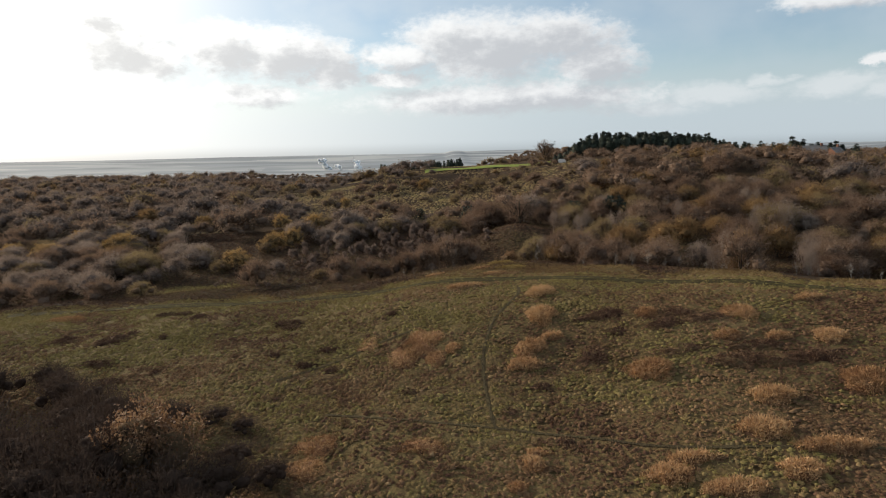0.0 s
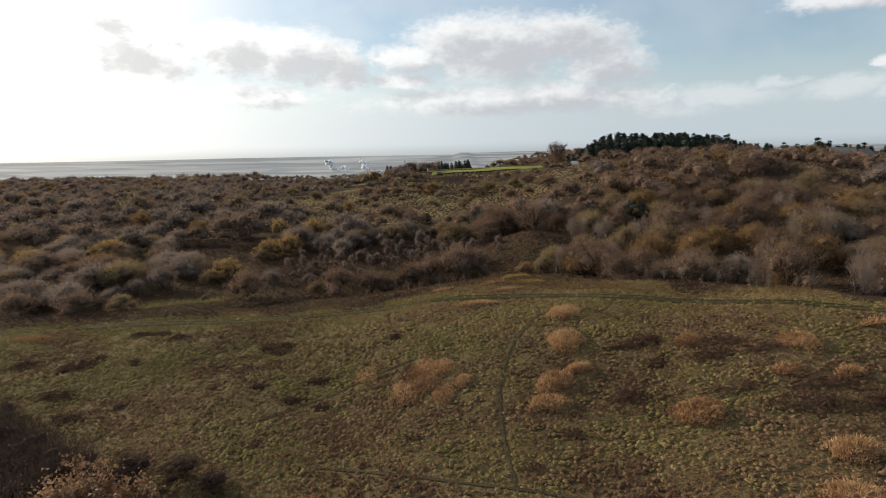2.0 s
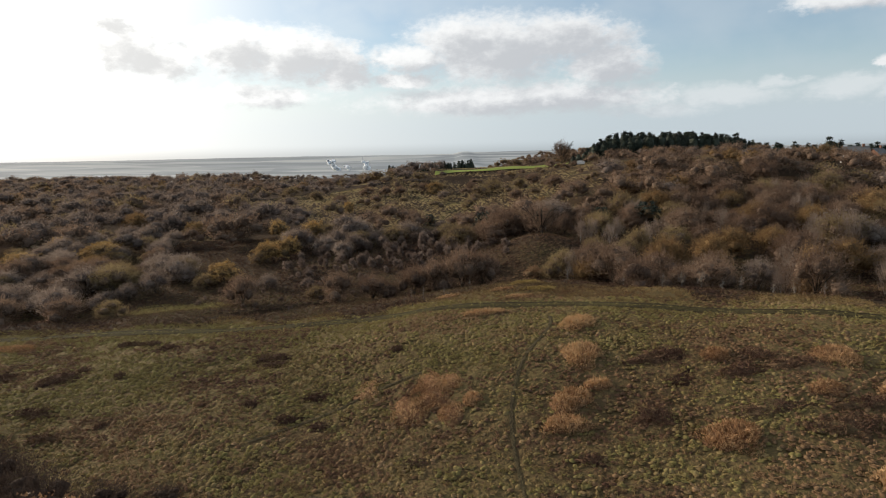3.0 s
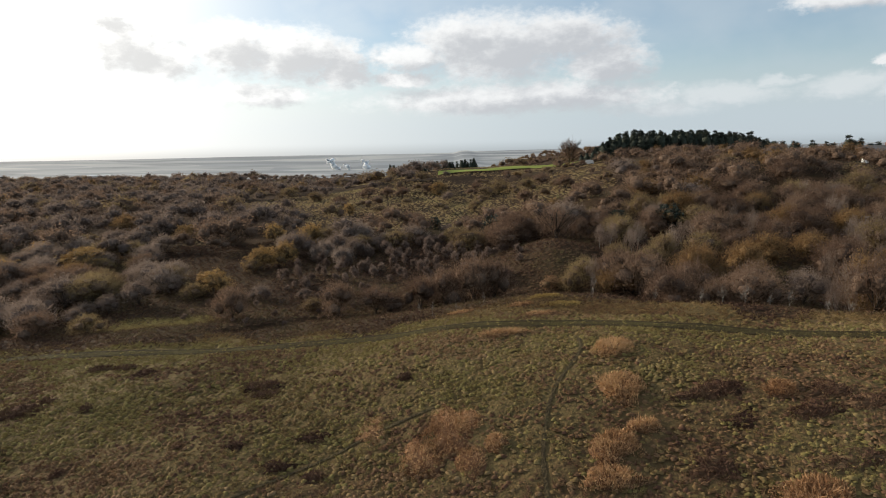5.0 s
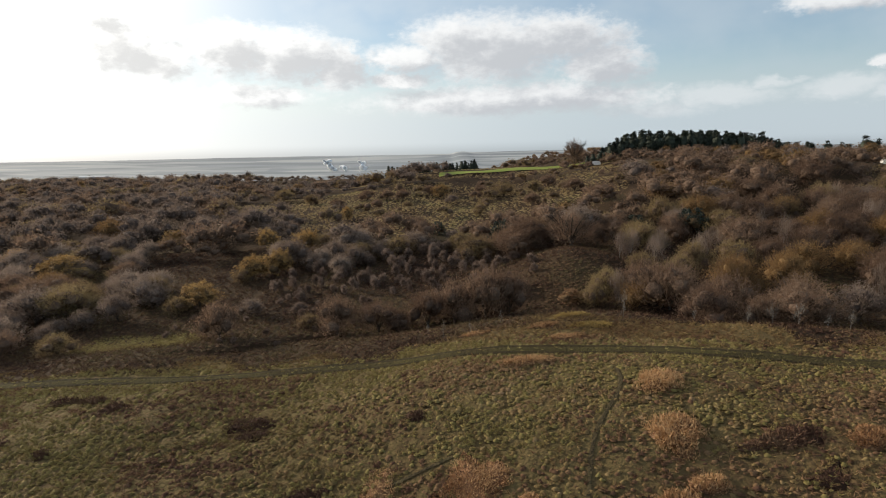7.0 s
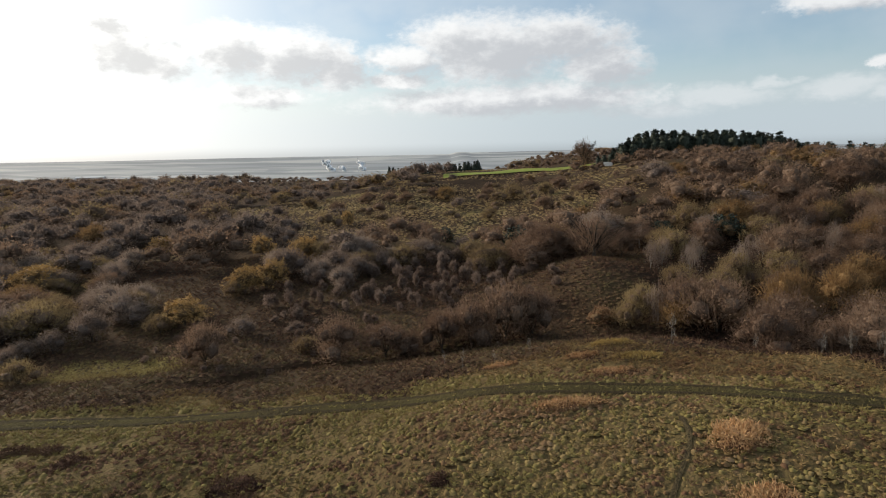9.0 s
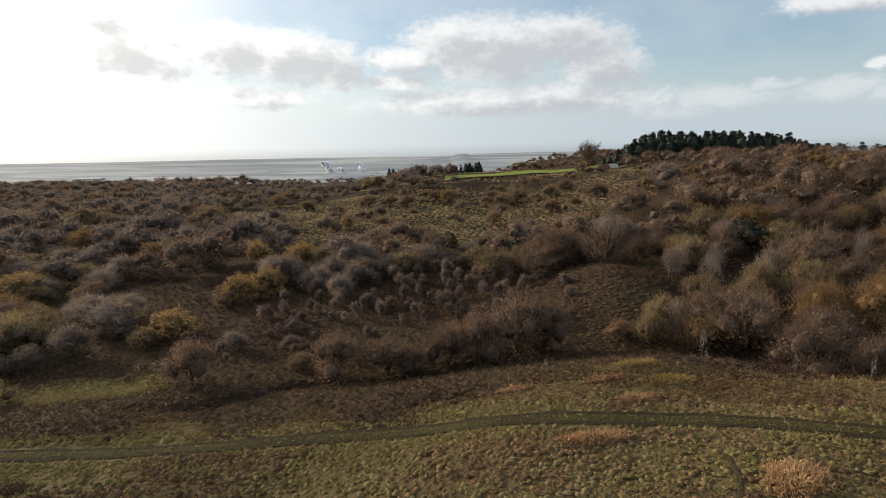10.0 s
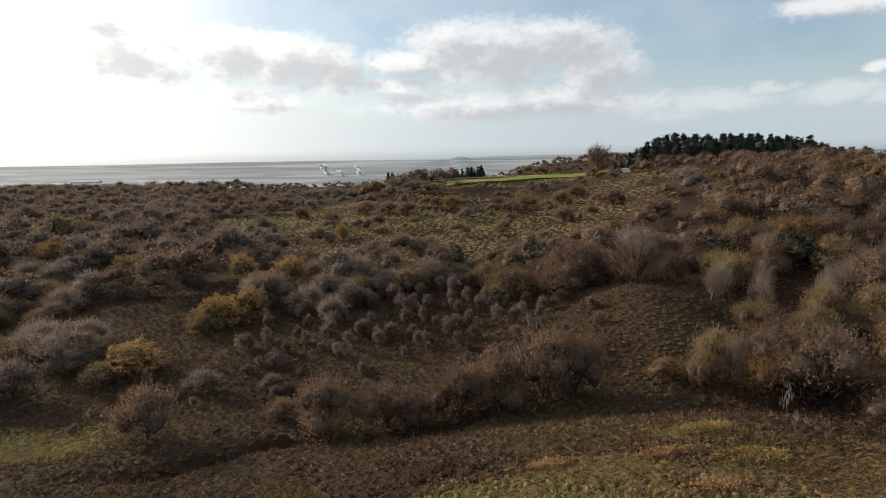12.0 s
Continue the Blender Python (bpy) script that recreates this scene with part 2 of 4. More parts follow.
M_BRACKENBED = material("fallen_bracken", [(0.13, 0.068, 0.038), (0.2, 0.11, 0.06), (0.25, 0.145, 0.082)], 0.95, 0.4, 3.0, 1.0, 5.0)
M_BRAMBLE = material("bramble", [(0.075, 0.04, 0.027), (0.125, 0.07, 0.046), (0.165, 0.105, 0.062)], 0.85, 0.2, 2.0, per_object=0.3, per_piece=0.6)
M_YELLOWGRASS = material("yellow_grass", [(0.27, 0.19, 0.07), (0.38, 0.27, 0.1)], 0.85, 0.2, 2.0, per_piece=0.6, leaf=0.2)
M_TAN = material("pale_heath_grass", [(0.15, 0.103, 0.057), (0.25, 0.181, 0.094), (0.375, 0.281, 0.144), (0.25, 0.206, 0.09)], 0.9, 0.05, 0.6, per_piece=0.5, leaf=0.25)
M_BETWEEN = material("short_trodden_grass", [(0.043, 0.033, 0.016), (0.059, 0.049, 0.02), (0.076, 0.065, 0.025)], 0.95, 0.15, 1.5, 1.0, 4.0)
M_VERGE = material("green_verge", [(0.193, 0.139, 0.061), (0.242, 0.198, 0.074), (0.29, 0.243, 0.095)], 0.85, 0.08, 0.8, per_piece=0.6, leaf=0.2)
M_TRACK = material("worn_track", [(0.028, 0.021, 0.013), (0.042, 0.032, 0.017), (0.046, 0.038, 0.018)], 0.95, 0.2, 2.0, 0.8, 5.0)
M_PATH = material("trodden_path", [(0.045, 0.034, 0.02), (0.068, 0.052, 0.028), (0.08, 0.064, 0.032)], 0.95, 0.2, 2.0, 0.8, 5.0)
M_BARK = material("bark", [(0.045, 0.036, 0.028), (0.09, 0.075, 0.06)], 0.95, 0.5, 4.0, per_object=0.4)
M_HEART = material("inner_twigs", [(0.104, 0.07, 0.04), (0.169, 0.115, 0.066)], 0.95, 0.3, 3.0, 1.0, 6.0, per_object=0.4)
M_PALEBARK = material("pale_bark", [(0.17, 0.15, 0.125), (0.30, 0.27, 0.235)], 0.85, 0.5, 5.0, per_object=0.4)
M_TWIG_DARK = material("dark_twigs", [(0.036, 0.025, 0.02), (0.054, 0.037, 0.029), (0.078, 0.054, 0.041)], 0.9, 0.13, 0.5, per_object=0.5, per_piece=0.4, leaf=0.3)
TW = dict(rough=0.9, patch=0.13, grain=0.5, per_object=0.6, per_piece=0.4, leaf=0.48)
M_TWIG_GREY = material("grey_twigs", [(0.165, 0.122, 0.097), (0.228, 0.173, 0.138), (0.286, 0.222, 0.178)], **TW)
M_TWIG_BROWN = material("brown_twigs", [(0.126, 0.08, 0.055), (0.179, 0.117, 0.081), (0.233, 0.158, 0.108)], **TW)
M_TWIG_ORANGE = material("orange_twigs", [(0.165, 0.1, 0.047), (0.235, 0.145, 0.068), (0.3, 0.19, 0.09)], **TW)
M_TWIG_OLIVE = material("olive_twigs", [(0.15, 0.103, 0.058), (0.2, 0.145, 0.077), (0.255, 0.19, 0.098)], **TW)
M_TWIG_SCRUB = material("scrub_twigs", [(0.115, 0.082, 0.066), (0.17, 0.124, 0.1), (0.225, 0.168, 0.136)], **TW)
# Crown hearts repeat the twig colours, darkened for the shade deep inside.
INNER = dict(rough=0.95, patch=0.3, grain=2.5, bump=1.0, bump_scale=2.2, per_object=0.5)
M_SHADED_GREY = material("shaded_grey_branches", [(0.097, 0.073, 0.061), (0.136, 0.105, 0.087), (0.175, 0.137, 0.113)], **INNER)
M_SHADED_BROWN = material("shaded_brown_branches", [(0.082, 0.056, 0.042), (0.121, 0.083, 0.06), (0.155, 0.108, 0.077)], **INNER)
M_SHADED_WARM = material("shaded_orange_branches", [(0.1, 0.062, 0.031), (0.135, 0.085, 0.04), (0.17, 0.106, 0.05)], **INNER)
M_LEAF_YELLOW = material("yellowing_leaves", [(0.24, 0.144, 0.055), (0.366, 0.227, 0.079), (0.48, 0.299, 0.104)], 0.7, 0.25, 1.0, per_object=0.5, per_piece=0.8, leaf=0.2)
M_LEAF_RUST = material("rust_leaves", [(0.16, 0.085, 0.045), (0.28, 0.16, 0.08), (0.38, 0.23, 0.12)], 0.6, 0.3, 1.0, per_object=0.4, per_piece=0.8, leaf=0.3)
M_LEAF_DARK = material("evergreen_leaves", [(0.012, 0.018, 0.012), (0.024, 0.034, 0.022), (0.038, 0.05, 0.032)], 0.6, 0.3, 1.0, per_object=0.4, per_piece=0.7)
M_NEEDLE = material("pine_needles", [(0.014, 0.019, 0.014), (0.028, 0.037, 0.024), (0.046, 0.055, 0.036)], 0.7, 0.2, 1.0, per_object=0.5, per_piece=0.6)
M_FIELD = material("mown_field", [(0.163, 0.196, 0.045), (0.237, 0.265, 0.06)], 0.9, 0.05, 0.5)
M_WHITE = material("white_paint", [(0.70, 0.69, 0.66), (0.82, 0.81, 0.78)], 0.6, 0.5, 3.0)
M_ROOF = material("grey_slates", [(0.10, 0.095, 0.09), (0.17, 0.16, 0.155)], 0.7, 0.4, 3.0)
M_BRICK = material("red_brick", [(0.20, 0.10, 0.07), (0.28, 0.15, 0.10)], 0.9, 0.5, 3.0)
M_GLASS = material("dark_glass", [(0.02, 0.022, 0.025), (0.03, 0.032, 0.036)], 0.1, 0.5, 3.0)
M_STEAM = material("steam", [(0.96, 0.96, 0.96), (0.99, 0.99, 0.99)], 1.0, 0.01, 0.1)
steam_bsdf = M_STEAM.node_tree.nodes["Principled BSDF"]
steam_bsdf.inputs["Subsurface Weight"].default_value = 1.0
steam_bsdf.inputs["Subsurface Radius"].default_value = (1.0, 1.0, 1.0)
steam_bsdf.inputs["Subsurface Scale"].default_value = 12.0
M_METAL = material("painted_metal", [(0.40, 0.41, 0.42), (0.55, 0.56, 0.57)], 0.5, 0.01, 0.1)


# ---- mesh building ----
def tri_mesh(name, V, F, mat, second=None, smooth=False):
    """A mesh from arrays of vertices and triangles; the faces from the number second on take the second material."""
    me = bpy.data.meshes.new(name)
    V, F = np.asarray(V, np.float32).reshape(-1, 3), np.asarray(F, np.int32).reshape(-1, 3)
    me.vertices.add(len(V))
    me.vertices.foreach_set("co", V.ravel())
    me.loops.add(len(F) * 3)
    me.loops.foreach_set("vertex_index", F.ravel())
    me.polygons.add(len(F))
    me.polygons.foreach_set("loop_start", np.arange(len(F), dtype=np.int32) * 3)
    me.polygons.foreach_set("loop_total", np.full(len(F), 3, np.int32))
    for one in (mat if isinstance(mat, list) else [mat]):
        me.materials.append(one)
    if second is not None:
        me.polygons.foreach_set("material_index", (np.arange(len(F)) >= second).astype(np.int32))
    if smooth:
        me.polygons.foreach_set("use_smooth", np.ones(len(F), bool))
    me.update(calc_edges=True)
    return me


def part(name, me, parent, label=""):
    ob = new(name, me)
    ob.parent = parent
    return tagged(ob, label)


def join(pieces):
    """One array pair out of several."""
    V, F, n = [], [], 0
    for v, f in pieces:
        V.append(v)
        F.append(f + n)
        n += len(v)
    return np.concatenate(V), np.concatenate(F)


def unit(v):
    return v / np.maximum(np.linalg.norm(v, axis=1, keepdims=True), 1e-9)


def spikes(P, D, length, width, rng):
    """Slender triangles from the points P along the ways D."""
    side = unit(np.cross(D, rng.normal(size=D.shape)))
    length, width = np.broadcast_to(length, len(P))[:, None], np.broadcast_to(width, len(P))[:, None]
    V = np.stack([P - side * width / 2, P + side * width / 2, P + D * length], 1).reshape(-1, 3)
    return V, np.arange(len(V)).reshape(-1, 3)


def leaves(P, size, rng):
    """Small leaf triangles, each turned by chance."""
    a = unit(rng.normal(size=P.shape))
    b = unit(np.cross(a, rng.normal(size=P.shape)))
    s = np.broadcast_to(size, len(P))[:, None] * rng.uniform(0.6, 1.3, (len(P), 1))
    V = np.stack([P - b * s * 0.5, P + b * s * 0.5, P + a * s], 1).reshape(-1, 3)
    return V, np.arange(len(V)).reshape(-1, 3)


def limb(a, b, ra, rb, sides=4):
    """A tapered limb from a to b."""
    a, b = np.asarray(a, float), np.asarray(b, float)
    d = (b - a) / max(np.linalg.norm(b - a), 1e-6)
    u = np.cross(d, (0.3, 0.9, 0.2))
    u /= np.linalg.norm(u)
    w = np.cross(d, u)
    ang = np.arange(sides) * 2 * np.pi / sides
    ring = np.cos(ang)[:, None] * u + np.sin(ang)[:, None] * w
    V = np.concatenate([a + ring * ra, b + ring * rb])
    i = np.arange(sides)
    j = (i + 1) % sides
    return V, np.concatenate([np.stack([i, j, j + sides], 1), np.stack([i, j + sides, i + sides], 1)])


# crowns 1 high and about 1 wide; the copies are scaled to their size
def core(rng, wide, bottom, top, rings=5, sides=9):
    """The dense heart of a crown: an uneven closed dome."""
    k = rng.uniform(0, 6.28, 3)
    V = [(0, 0, bottom)]
    for i in range(1, rings):
        ph = -0.5 * np.pi + np.pi * i / rings
        for j in range(sides):
            th = 2 * np.pi * j / sides + 0.35 * i
            r = 1 + 0.16 * math.sin(2 * th + k[0]) + 0.14 * math.sin(3 * th + 2 * ph + k[1]) + rng.uniform(-0.26, 0.2)
            mid, half = (bottom + top) / 2, (top - bottom) / 2
            V.append((wide * r * math.cos(ph) * math.cos(th), wide * r * math.cos(ph) * math.sin(th), mid + half * (0.3 + 0.7 * r) * math.sin(ph)))
    V.append((0, 0, top))
    F = [(0, 1 + (j + 1) % sides, 1 + j) for j in range(sides)]
    for i in range(rings - 2):
        for j in range(sides):
            p, q = 1 + i * sides + j, 1 + i * sides + (j + 1) % sides
            F += [(p, q, q + sides), (p, q + sides, p + sides)]
    n = len(V) - 1
    F += [(n, n - sides + j, n - sides + (j + 1) % sides) for j in range(sides)]
    return np.array(V, float), np.array(F)


def lobes(rng, count, wide, bottom):
    """Centres and radii of the rounded masses that make up one crown."""
    a = np.arange(count) * 2.4 + rng.uniform(0, 6.28)
    r = wide * np.sqrt(np.arange(count) / count) * rng.uniform(0.45, 0.8, count)
    size = wide * rng.uniform(0.46, 0.72, count)
    size[0] = wide * 0.68
    z = np.maximum(bottom + size * 0.75, (0.94 - size) * np.clip(1.0 - (r / wide) ** 1.5 * rng.uniform(0.6, 1.2, count), 0.2, 1))
    return np.stack([np.cos(a) * r, np.sin(a) * r, z], 1), size


def on_lobes(rng, n, C, R, hollow):
    """Points in the outer shells of the lobes, and the ways outward."""
    k = rng.choice(len(C), n, p=R ** 2 / (R ** 2).sum())
    d = unit(rng.normal(size=(n, 3)) + np.array([0, 0, 0.35]))
    ph = k * 1.7
    bumpy = 1 + 0.2 * np.sin(5 * d[:, 0] + ph) * np.sin(6 * d[:, 1] + ph) + 0.14 * np.sin(9 * d[:, 2] + 7 * d[:, 0] + ph)
    return C[k] + d * (R[k] * bumpy * rng.uniform(hollow, 1, n) ** 0.5)[:, None], d


def bare_crown(rng, n, twig=0.13, width=0.006, upright=0.35, wide=0.5, bottom=0.03, heart=0.42, stray=0.36, masses=6, sides=6, rings=4, hollow=0.3, tufts=0.35, tuft=0.03):
    """Fine twigs that fan up and out through the crown's masses, with denser tufts between them; n pieces in all."""
    C, R = lobes(rng, masses, wide, bottom)
    k = int(n * (1 - tufts))
    P, d = on_lobes(rng, n, C, R, hollow)
    D = unit(d * 0.4 + unit(P - np.array([0, 0, -0.1])) * 0.8 + np.array([0, 0, upright]) + rng.normal(size=P.shape) * stray)
    long = twig * rng.uniform(0.5, 1.5, n)
    out = [spikes((P - D * long[:, None] * 0.7)[:k], D[:k], long[:k], width * rng.uniform(0.6, 1.5, k), rng)]
    if k < n:
        out.append(leaves((P - d * 0.04)[k:], tuft, rng))
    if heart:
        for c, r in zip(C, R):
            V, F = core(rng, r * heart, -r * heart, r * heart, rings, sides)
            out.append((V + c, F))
    return join(out)


def leafy_crown(rng, n, size=0.035, wide=0.5, bottom=0.05):
    C, R = lobes(rng, 7, wide, bottom)
    c, _ = on_lobes(rng, max(20, n // 16), C, R, 0.5)
    P = c[rng.integers(0, len(c), n)] + rng.normal(size=(n, 3)) * 0.032
    out = [leaves(P, size, rng)]
    for q, r in zip(C, R):
        V, F = core(rng, r * 0.55, -r * 0.55, r * 0.55, 4, 7)
        out.append((V + q, F))
    return join(out)


def limbs(rng, count, wide=0.42, top=0.8, thick=0.018, fork=0.18, twigs=0):
    """Stems and boughs that fan out from one foot."""
    out = [limb((0, 0, -0.06), (0.01, 0, fork), thick * 1.3, thick, 5)]
    for i in range(count):
        a = i * 2.4 + rng.uniform(-0.4, 0.4)
        r, h = wide * rng.uniform(0.35, 1), top * rng.uniform(0.62, 1)
        mid = np.array([math.cos(a) * r * 0.45, math.sin(a) * r * 0.45, fork + (h - fork) * 0.5])
        end = np.array([math.cos(a) * r, math.sin(a) * r, h])
        out += [limb((0, 0, fork * rng.uniform(0.6, 1)), mid, thick * 0.6, thick * 0.35), limb(mid, end, thick * 0.35, thick * 0.1, 3)]
        for _ in range(twigs):
            k = rng.uniform(0.2, 0.9)
            s = mid + (end - mid) * k
            e = s + unit(rng.normal(size=(1, 3)) + np.array([[math.cos(a), math.sin(a), 0.5]]))[0] * rng.uniform(0.08, 0.2)
            out.append(limb(s, e, thick * 0.18, thick * 0.05, 3))
    return join(out)


def pine_crown(rng, n, bottom=0.1):
    """Boughs in uneven tiers round a dark heart, narrowing to a blunt tip."""
    c = []
    for _ in range(44):
        h = bottom + (0.97 - bottom) * rng.uniform(0, 1) ** 1.15
        r = 0.25 * (1 - ((h - bottom) / (1 - bottom)) ** 1.5 * 0.96) * rng.uniform(0.3, 1)
        a = rng.uniform(0, 6.28)
        c.append((math.cos(a) * r, math.sin(a) * r, h))
    c = np.array(c)
    P = c[rng.integers(0, len(c), n)] + rng.normal(size=(n, 3)) * np.array([0.045, 0.045, 0.022])
    P[:, :2] *= np.clip(1.35 - P[:, 2:], 0.35, 1)
    D = unit(rng.normal(size=P.shape) * 0.7 + P * np.array([2.0, 2.0, 0]) + np.array([0, 0, 0.7]))
    return join([spikes(P, D, 0.055 * rng.uniform(0.6, 1.3, n), 0.018, rng), core(rng, 0.11, bottom - 0.06, 0.84, 7, 7)])


def thing(name, label, category, group, parts):
    """A plant at the origin, as an Empty with its parts."""
    ob = tagged(new(name), label, category, group)
    for n, me in parts:
        part(n, me, ob)
    return ob


# ---- ground ----
def grid(xs, ys):
    gx, gy = np.meshgrid(xs, ys)
    V = np.stack([gx, gy, terrain(gx, gy)], 2).reshape(-1, 3)
    nx, ny = len(xs), len(ys)
    i = (np.arange(ny - 1)[:, None] * nx + np.arange(nx - 1)[None]).ravel()
    F = np.concatenate([np.stack([i, i + 1, i + nx + 1], 1), np.stack([i, i + nx + 1, i + nx], 1)])
    return V, F


def stretch(fine, lo, hi, step, grow):
    a = list(np.arange(lo, hi + step / 2, step))
    s = step
    up, down = a[-1], a[0]
    while up < fine:
        s = min(s * grow, 160)
        up += s
        a.append(up)
    s = step
    while down > -fine:
        s = min(s * grow, 160)
        down -= s
        a.insert(0, down)
    return np.array(a)


def rough(x, y, scale, seed):
    """A smooth random field from 0 to 1 over the plan."""
    r = np.random.default_rng(seed)
    out = np.zeros(len(x))
    for k in range(7):
        a, p = r.uniform(0, 6.28, 2)
        w = r.uniform(0.6, 1.8) / scale
        out += np.sin((x * math.cos(a) + y * math.sin(a)) * w * 2 + p)
    return sig(out * 0.75)


def tussocks(x, y, cell, seed):
    """Height of the rounded grass tussocks over the ground, from 0 to 1."""
    best = np.zeros(x.shape)
    i, j = np.floor(x / cell), np.floor(y / cell)
    for di in (-1, 0, 1):
        for dj in (-1, 0, 1):
            a, b = i + di, j + dj
            h = np.sin(a * 127.1 + b * 311.7 + seed) * 43758.5453
            g = np.sin(a * 269.5 + b * 183.3 + seed) * 28001.8384
            h, g = h - np.floor(h), g - np.floor(g)
            k = np.modf(np.abs(h * 91.7 + g * 53.3))[0]
            r = cell * (0.5 + 0.4 * k)
            d2 = ((x - (a + h) * cell) ** 2 + (y - (b + g) * cell) ** 2) / r ** 2
            best = np.maximum(best, np.clip(1 - d2, 0, 1) * (0.35 + 0.65 * k))
    return best


def build_ground():
    V, F = grid(stretch(4700, -86, 86, 0.7, 1.16), stretch(4700, 43, 139, 0.7, 1.10))
    x, y = V[:, 0], V[:, 1]
    inside = sig((90 - np.abs(x)) / 2) * sig((y - 41) / 1.5) * sig((crest(x) + 2 - y) / 2)
    for way, w in WAYS:
        inside = inside * sig((from_way(x, y, way) - max(w * 0.62, 0.75)) / (w * 0.06 + 0.06))
    V[:, 2] += inside * (0.24 * tussocks(x, y, 1.5, 1.0) + 0.18 * tussocks(x, y, 3.1, 7.0) - 0.2)
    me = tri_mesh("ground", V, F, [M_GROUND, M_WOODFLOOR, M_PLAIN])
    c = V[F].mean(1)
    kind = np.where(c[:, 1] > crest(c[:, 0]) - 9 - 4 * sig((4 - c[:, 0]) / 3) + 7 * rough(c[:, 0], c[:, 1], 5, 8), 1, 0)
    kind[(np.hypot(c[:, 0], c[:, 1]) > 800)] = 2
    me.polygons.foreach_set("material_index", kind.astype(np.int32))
    me.polygons.foreach_set("use_smooth", np.ones(len(F), bool))
    tagged(new("ground", me), "rough grassy hill and wood floor falling to a wide plain", "ground", kind="structure")


def bend(pts):
    """A smooth line through the points of the plan."""
    pts = np.array(pts, float)
    t = np.linspace(0, len(pts) - 1, len(pts) * 14)
    k = np.clip(t.astype(int), 0, len(pts) - 2)
    f = (t - k)[:, None]
    P = [pts[np.clip(k + d, 0, len(pts) - 1)] for d in (-1, 0, 1, 2)]
    return 0.5 * (2 * P[1] + (P[2] - P[0]) * f + (2 * P[0] - 5 * P[1] + 4 * P[2] - P[3]) * f ** 2 + (3 * P[1] - P[0] - 3 * P[2] + P[3]) * f ** 3)


WAYS = [(bend([(-110, 106), (-75, 108.5), (-52, 108.3), (-41, 108.6), (-30, 109.4), (-18.7, 109.3), (-7.2, 107.3), (3.4, 105), (13.2, 103), (21.5, 99.8), (29, 98), (48, 91.5), (66, 84), (88, 76)]), 3.0),
        (bend([(11.6, 98), (10.9, 94.2), (7, 87.4), (4.9, 79.8), (4.4, 74.2), (4.5, 69.3), (4.9, 62.9)]), 0.5),
        (bend([(-14, 67.2), (-9.3, 66), (-1, 63.9), (5.3, 62.7), (10.5, 61.4), (15.4, 59.9), (19.7, 57.8), (24.2, 56.5), (28.7, 55.9), (41, 55)]), 0.5),
        (bend([(-22, 76), (-17, 80), (-14.3, 81.9), (-10.9, 84.3), (-5, 87)]), 0.4)]


def from_way(x, y, way):
    near = np.full(x.shape, 1e9)
    for q in way[::2]:
        near = np.minimum(near, (x - q[0]) ** 2 + (y - q[1]) ** 2)
    return np.sqrt(near)


def ribbon(name, C, width, label, mat, ruts=True, lift=0.0):
    """A worn way laid on the ground along a line."""
    d = unit(np.gradient(C, axis=0))
    nrm = np.stack([-d[:, 1], d[:, 0]], 1)
    prof = [(-0.5, -0.06), (-0.36, 0.03), (-0.28, 0.03), (-0.2, 0.06), (0, 0.09), (0.2, 0.06), (0.28, 0.03), (0.36, 0.03), (0.5, -0.06)] if ruts else [(-0.5, 0.02 + lift), (0, 0.05 + lift), (0.5, 0.02 + lift)]
    rows = []
    rng = np.random.default_rng(5)
    wob = 1 + 0.18 * np.sin(np.arange(len(C)) * 0.7) + rng.normal(size=len(C)) * 0.08
    for o, h in prof:
        q = C + nrm * (o * width * wob)[:, None]
        rows.append(np.column_stack([q, terrain(q[:, 0], q[:, 1]) + h]))
    V = np.stack(rows, 1).reshape(-1, 3)
    nx, ny = len(prof), len(C)
    i = (np.arange(ny - 1)[:, None] * nx + np.arange(nx - 1)[None]).ravel()
    F = np.concatenate([np.stack([i, i + nx + 1, i + 1], 1), np.stack([i, i + nx, i + nx + 1], 1)])
    tagged(new(name, tri_mesh(name, V, F, mat)), label, "track", kind="structure")


build_ground()
ribbon("track", WAYS[0][0], 2.9, "rutted grassy track worn across the meadow", M_BETWEEN)
for aside in (-0.8, 0.75):
    line = WAYS[0][0]
    across = unit(np.gradient(line, axis=0))[:, ::-1] * np.array([-1, 1])
    ribbon("wheel_rut", line + across * aside, 0.5, "dark muddy wheel rut along the track", M_TRACK, False, 0.04)
ribbon("footpath", WAYS[1][0], 0.4, "narrow trodden footpath down the tussocky slope", M_PATH, False, 0.05)
ribbon("footpath", WAYS[2][0], 0.42, "narrow trodden footpath across the foot of the slope", M_PATH, False, 0.05)
ribbon("footpath", WAYS[3][0], 0.3, "faint footpath slanting up the meadow", M_PATH, False, 0.05)


def off_ways(x, y):
    keep = np.ones(len(x), bool)
    for way, w in WAYS:
        keep &= from_way(x, y, way) > (w * 0.5 if w > 1 else 0.44)
    return keep


